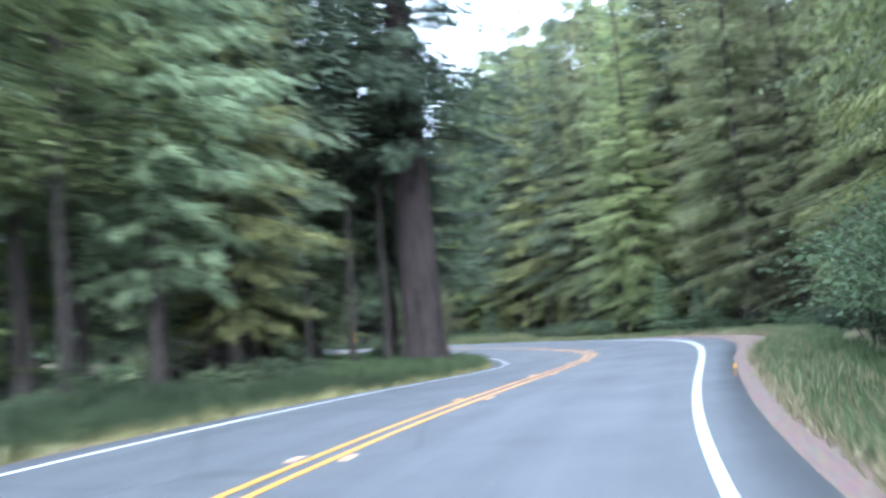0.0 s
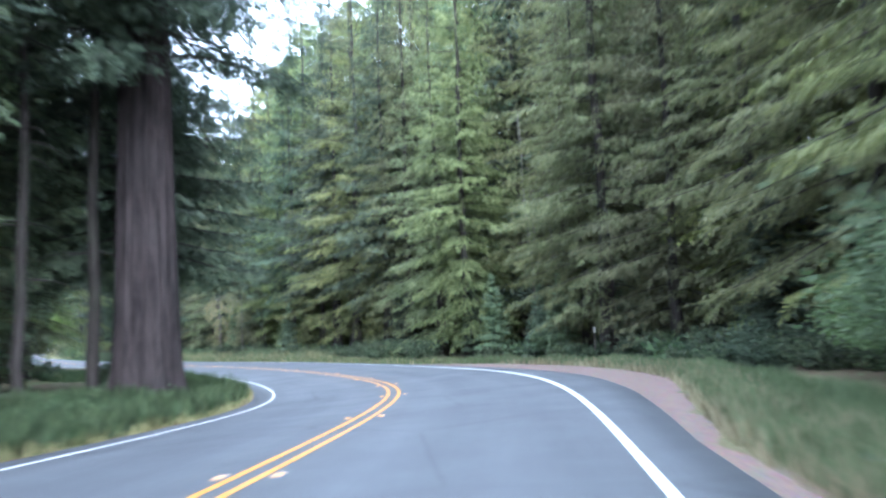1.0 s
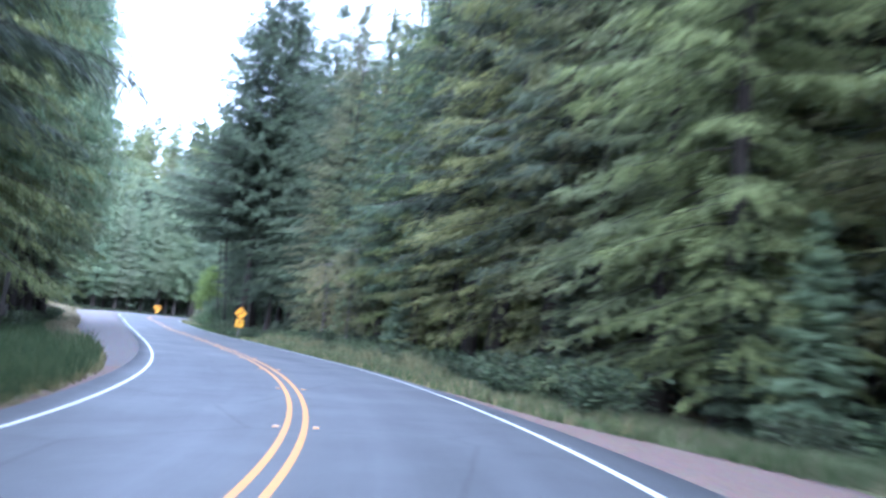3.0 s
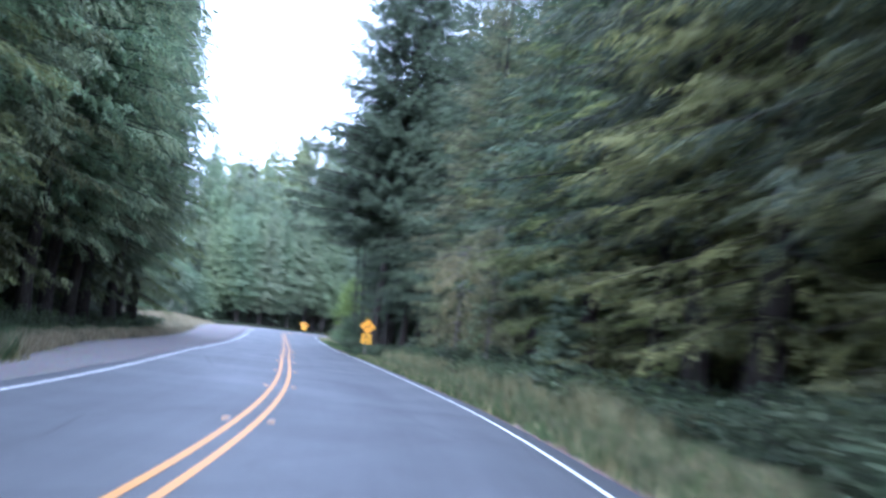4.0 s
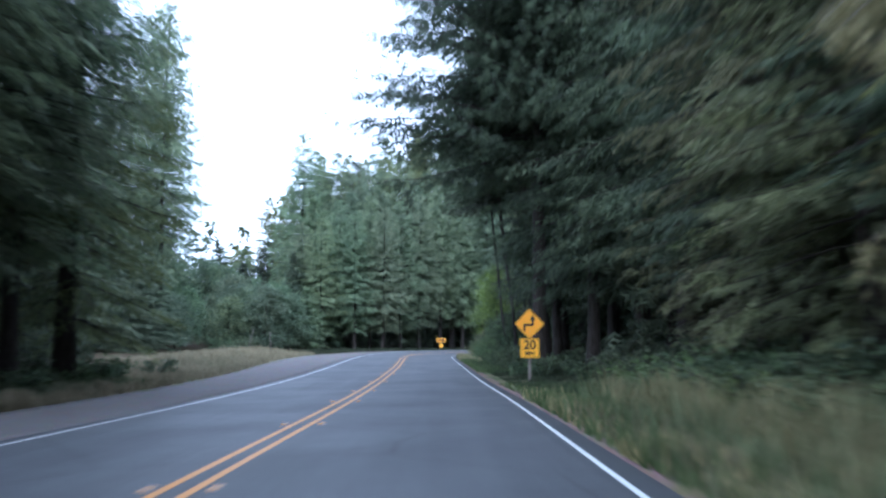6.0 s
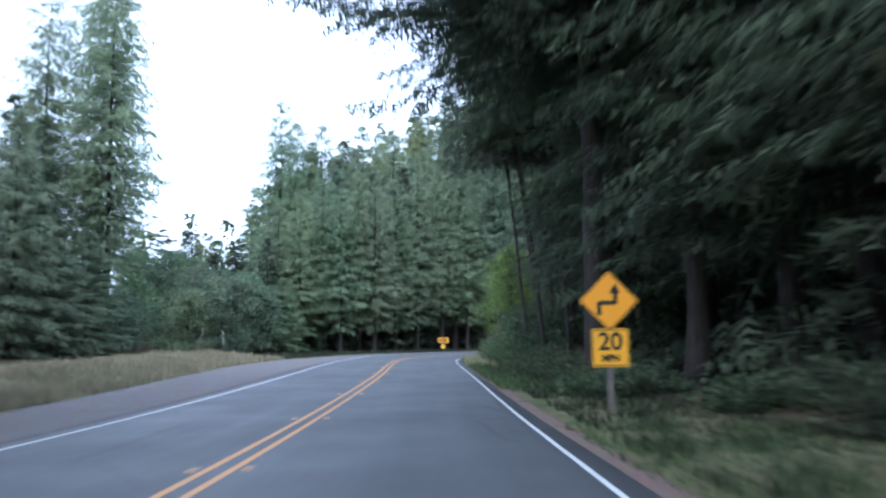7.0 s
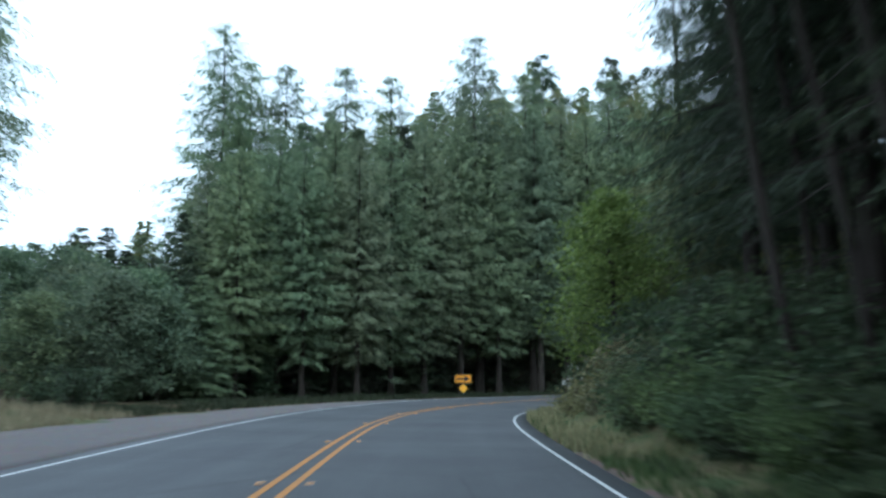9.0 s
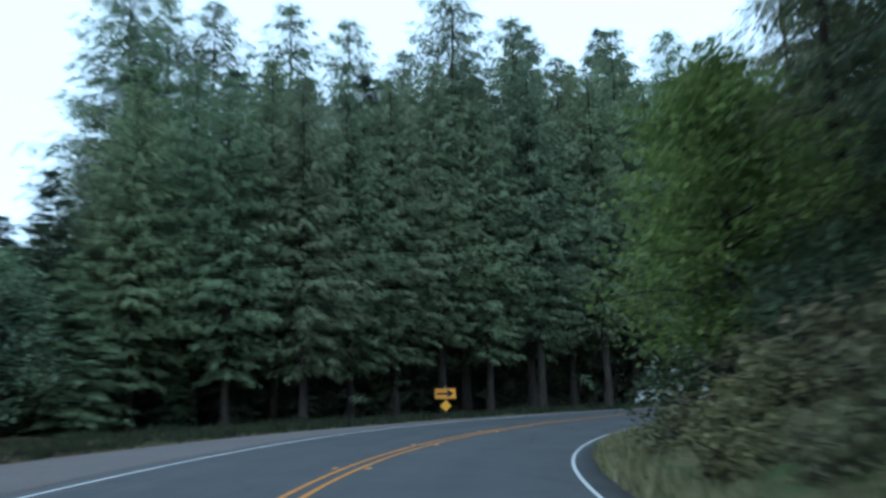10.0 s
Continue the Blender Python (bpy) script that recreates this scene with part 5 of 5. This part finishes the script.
def flowering_bush():
    """A leafy bush with small clusters of white flowers on its outer twigs."""
    root = shrub("flowering_bush", 61, 2.0, 1.2, 40, SHRUB, "green bush with white flower clusters at the bank's foot", 0.13, 60)
    rg = np.random.default_rng(62)
    n = 420
    heads = rg.normal(0, 1, (46, 3))
    heads /= np.linalg.norm(heads, axis=1)[:, None]
    heads = np.abs(heads[:, 2:3]) * [[0, 0, 0.9]] + heads * [[1.15, 1.15, 0.3]] + [[0, 0, 0.75]]
    at = heads[rg.integers(0, 46, n)] + rg.normal(0, 0.05, (n, 3))
    part("blossom", mesh_from("blossom", *sprays(at, rg.normal(0, 1, (n, 3)), rg.uniform(0.03, 0.06, n), rg.uniform(0.03, 0.05, n), 0, rg, 1.0), BLOSSOM), root, "small white flower clusters")
    return root


for s, o, sc in ((147.5, 6.2, 0.42), (149.6, 6.0, 0.48), (151.6, 6.1, 0.5), (153.6, 6.0, 0.46), (155.4, 6.3, 0.5)):
    planted(S1, USED, s, o, rng.uniform(0, 6.28), sc)
bush = flowering_bush()
planted(bush, USED, 169.0, 6.0, 0.4)
planted(bush, USED, 171.2, 6.3, 2.4, 0.9)
for s in np.arange(152.5, 172.5, 1.25):
    for o in (6.0, 6.9, 7.9, 8.8):
        planted(S6 if o < 7 and 156 < s < 170 else (S5, S2)[rng.integers(2)], USED, float(s), o + rng.normal(0, 0.3), rng.uniform(0, 6.28), rng.uniform(0.7, 1.2))
for s in np.arange(162, 176, 2.4):
    planted(S2, USED, float(s), -17.5 + rng.normal(0, 1.2), rng.uniform(0, 6.28), rng.uniform(1.0, 1.7))
for s in np.arange(84, 126, 2.2):
    planted(S2, USED, float(s), -14.5 + rng.normal(0, 1.2), rng.uniform(0, 6.28), rng.uniform(1.1, 1.8))
for s in np.arange(152, 184, 2.2):
    for o in (8.6, 10.6, 12.8):
        planted((S5, S2, S5, S2)[rng.integers(4)], USED, float(s + rng.normal(0, 0.5)), o + rng.normal(0, 0.6), rng.uniform(0, 6.28), rng.uniform(0.9, 1.5))
for s in np.arange(10, 64, 2.6):
    planted((S3, S4, S2)[rng.integers(3)], USED, float(s), -8.6 + rng.normal(0, 0.8), rng.uniform(0, 6.28), rng.uniform(0.7, 1.2))
for s in np.arange(82, 130, 2.2):
    planted((S3, S4, S2)[rng.integers(3)], USED, float(s), -9.9 + rng.normal(0, 0.6), rng.uniform(0, 6.28), rng.uniform(0.7, 1.15))


def meadow(name, mat, label, count, s0, s1, left, right, tall, seed, lean=0.35):
    """Blades of grass scattered over a strip beside the road."""
    rg = np.random.default_rng(seed)
    s = rg.uniform(s0, s1, count)
    a, b = left(s), right(s)
    o = a + (b - a) * rg.uniform(0, 1, count)
    clump = 0.5 + 0.5 * np.sin(s * 1.9 + 2.0 * np.sin(o * 1.7)) * np.sin(o * 2.3 + s * 0.7)
    keep = rg.uniform(0, 1, count) < 0.4 + 0.6 * clump
    s, o, clump = s[keep], o[keep], clump[keep]
    at, to = line(s)
    x, y = at[:, 0] + o * to[:, 1], at[:, 1] - o * to[:, 0]
    n = len(s)
    z = height(s, o, x, y) - 0.03
    h = tall * rg.uniform(0.35, 1.1, n) * (0.55 + 0.6 * clump)
    az = rg.uniform(0, 6.28, n)
    d = np.stack([np.cos(az), np.sin(az), np.zeros(n)], 1)
    w = (0.016 + 0.018 * h)[:, None] * np.stack([-d[:, 1], d[:, 0], np.zeros(n)], 1)
    foot = np.stack([x, y, z], 1)
    bend = d * (h * rg.uniform(0.1, lean * 2, n))[:, None]
    up = np.array([0, 0, 1.0])
    v = np.stack([foot - w, foot + w, foot + bend + up * h[:, None]], 1)
    f = np.arange(n * 3).reshape(-1, 3)
    tagged(new(name, mesh_from(name, v.reshape(-1, 3), f, mat)), label, "grass", kind="stuff")


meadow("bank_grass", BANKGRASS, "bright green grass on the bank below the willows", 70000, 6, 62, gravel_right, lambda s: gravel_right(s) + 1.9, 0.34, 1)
meadow("bank_dry_grass", STRAW, "dry straw-coloured blades among the bank grass", 18000, 6, 60, lambda s: gravel_right(s) - 0.15, lambda s: gravel_right(s) + 1.2, 0.34, 8)
meadow("verge_grass", GRASS, "green verge grass along the right shoulder", 42000, 60, 112, lambda s: gravel_right(s) - 0.22, lambda s: gravel_right(s) + 3.2, 0.34, 7)
meadow("verge_weeds", BRUSH, "brown dried weeds among the verge grass", 24000, 60, 106, lambda s: gravel_right(s) - 0.1, lambda s: gravel_right(s) + 3.6, 0.36, 11)
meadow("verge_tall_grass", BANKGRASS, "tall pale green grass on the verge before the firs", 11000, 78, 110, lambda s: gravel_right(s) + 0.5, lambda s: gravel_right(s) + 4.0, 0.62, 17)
meadow("verge_tall_weeds", BRUSH, "tall dry brown weeds on the verge before the firs", 17000, 78, 110, lambda s: gravel_right(s) + 0.9, lambda s: gravel_right(s) + 4.4, 0.8, 18)
meadow("bank_foot_grass", GRASS, "short green grass below the cut bank", 16000, 130, 186, lambda s: gravel_right(s) - 0.22, lambda s: gravel_right(s) + 2.6, 0.26, 12)
meadow("dry_verge_grass", STRAW, "dry straw-coloured grass along the right shoulder", 6000, 64, 112, lambda s: gravel_right(s) - 0.22, lambda s: gravel_right(s) + 1.8, 0.34, 2)
meadow("bank_foot_dry_grass", STRAW, "dry straw-coloured grass at the foot of the cut bank", 9000, 150, 186, lambda s: gravel_right(s) - 0.22, lambda s: gravel_right(s) + 1.6, 0.34, 9)
meadow("shade_sedge", SHADEGRASS, "short shade-darkened grass beside the sign under the firs", 20000, 100, 150, lambda s: gravel_right(s) + 0.3, lambda s: gravel_right(s) + 3.6, 0.22, 14)
meadow("shade_grass", GRASS, "short green grass beside the sign", 6000, 100, 120, lambda s: gravel_right(s) - 0.15, lambda s: gravel_right(s) + 3.2, 0.2, 16)
meadow("bend_foot_sedge", SHADEGRASS, "shade-darkened undergrowth between the gravel and the firs", 30000, 163, 206, lambda s: gravel_left(s) - 6.0, lambda s: gravel_left(s) - 0.1, 0.34, 15)
meadow("sedge", SHADEGRASS, "shade-darkened grass on the verge under the trees", 40000, 2, 35, lambda s: gravel_left(s) - 5.0, lambda s: gravel_left(s) + 0.1, 0.5, 10)
meadow("bend_sedge", SHADEGRASS, "tall shade-darkened blades among the grass of the first bend", 34000, 30, 60, lambda s: gravel_left(s) - 5.0, lambda s: gravel_left(s) + 0.2, 0.55, 13)
meadow("bend_grass", GRASS, "tall green grass inside the first bend", 46000, 34, 84, lambda s: gravel_left(s) - 5.0, lambda s: gravel_left(s) + 0.25, 0.60, 3)
meadow("bend_dry_grass", BRUSH, "dry brown grass edging the first bend", 14000, 8, 84, lambda s: gravel_left(s) - 1.0, lambda s: gravel_left(s) + 0.45, 0.28, 4)
meadow("turnout_grass", GRASS, "green grass behind the gravel turnout", 44000, 80, 122, lambda s: gravel_left(s) - 4.5, lambda s: gravel_left(s) - 0.6, 0.40, 5)
meadow("turnout_dry_grass", STRAW, "tall dry grass on the berm behind the turnout", 64000, 80, 163, lambda s: gravel_left(s) - 6.0 * rise(s, 110, 140) - 1.2, lambda s: gravel_left(s) + 0.1, 0.40, 6)


def far_forest():
    """Distant woods: many small conifers in one mesh, beyond the rows beside the road."""
    rg = np.random.default_rng(9)
    vs, n = [], 0
    tries = rg.uniform((-190, -70), (140, 330), (1500, 2))
    s, o = nearest(tries[:, 0], tries[:, 1])
    dist = np.abs(o)
    ok = (dist > 31) & ~((o < 0) & (s > 126) & (s < 186) & (dist < 40))
    out = []
    for (x, y), side, d in zip(tries[ok][:230], o[ok], dist[ok]):
        h = rg.uniform(17, 26) if side > 0 else rg.uniform(14, 22)
        m = 150
        v = rg.uniform(0, 1, m) ** 0.9
        az, r = rg.uniform(0, 6.28, m), 3.6 * (1 - v) ** 0.8 * rg.uniform(0.35, 1.0, m) + 0.15
        b = np.column_stack([x + np.cos(az) * r * 0.7, y + np.sin(az) * r * 0.7, h * (0.06 + 0.94 * v)])
        w = np.column_stack([np.cos(az), np.sin(az), rg.uniform(-0.7, 0.1, m)])
        b[:, 2] += 0
        out.append((b, w, rg.uniform(1.0, 2.1, m), rg.uniform(0.75, 1.35, m), x, y))
    fx, fy = np.array([q[4] for q in out]), np.array([q[5] for q in out])
    zz = height(*nearest(fx, fy), fx, fy)
    for q, z in zip(out, zz):
        q[0][:, 2] += z
    sv, sf = sprays(np.concatenate([q[0] for q in out]), np.concatenate([q[1] for q in out]), np.concatenate([q[2] for q in out]), np.concatenate([q[3] for q in out]), 0, rg)
    tagged(new("far_forest", mesh_from("far_forest", sv, sf, FIR)), "distant dark conifer woods", "forest", kind="stuff")


far_forest()
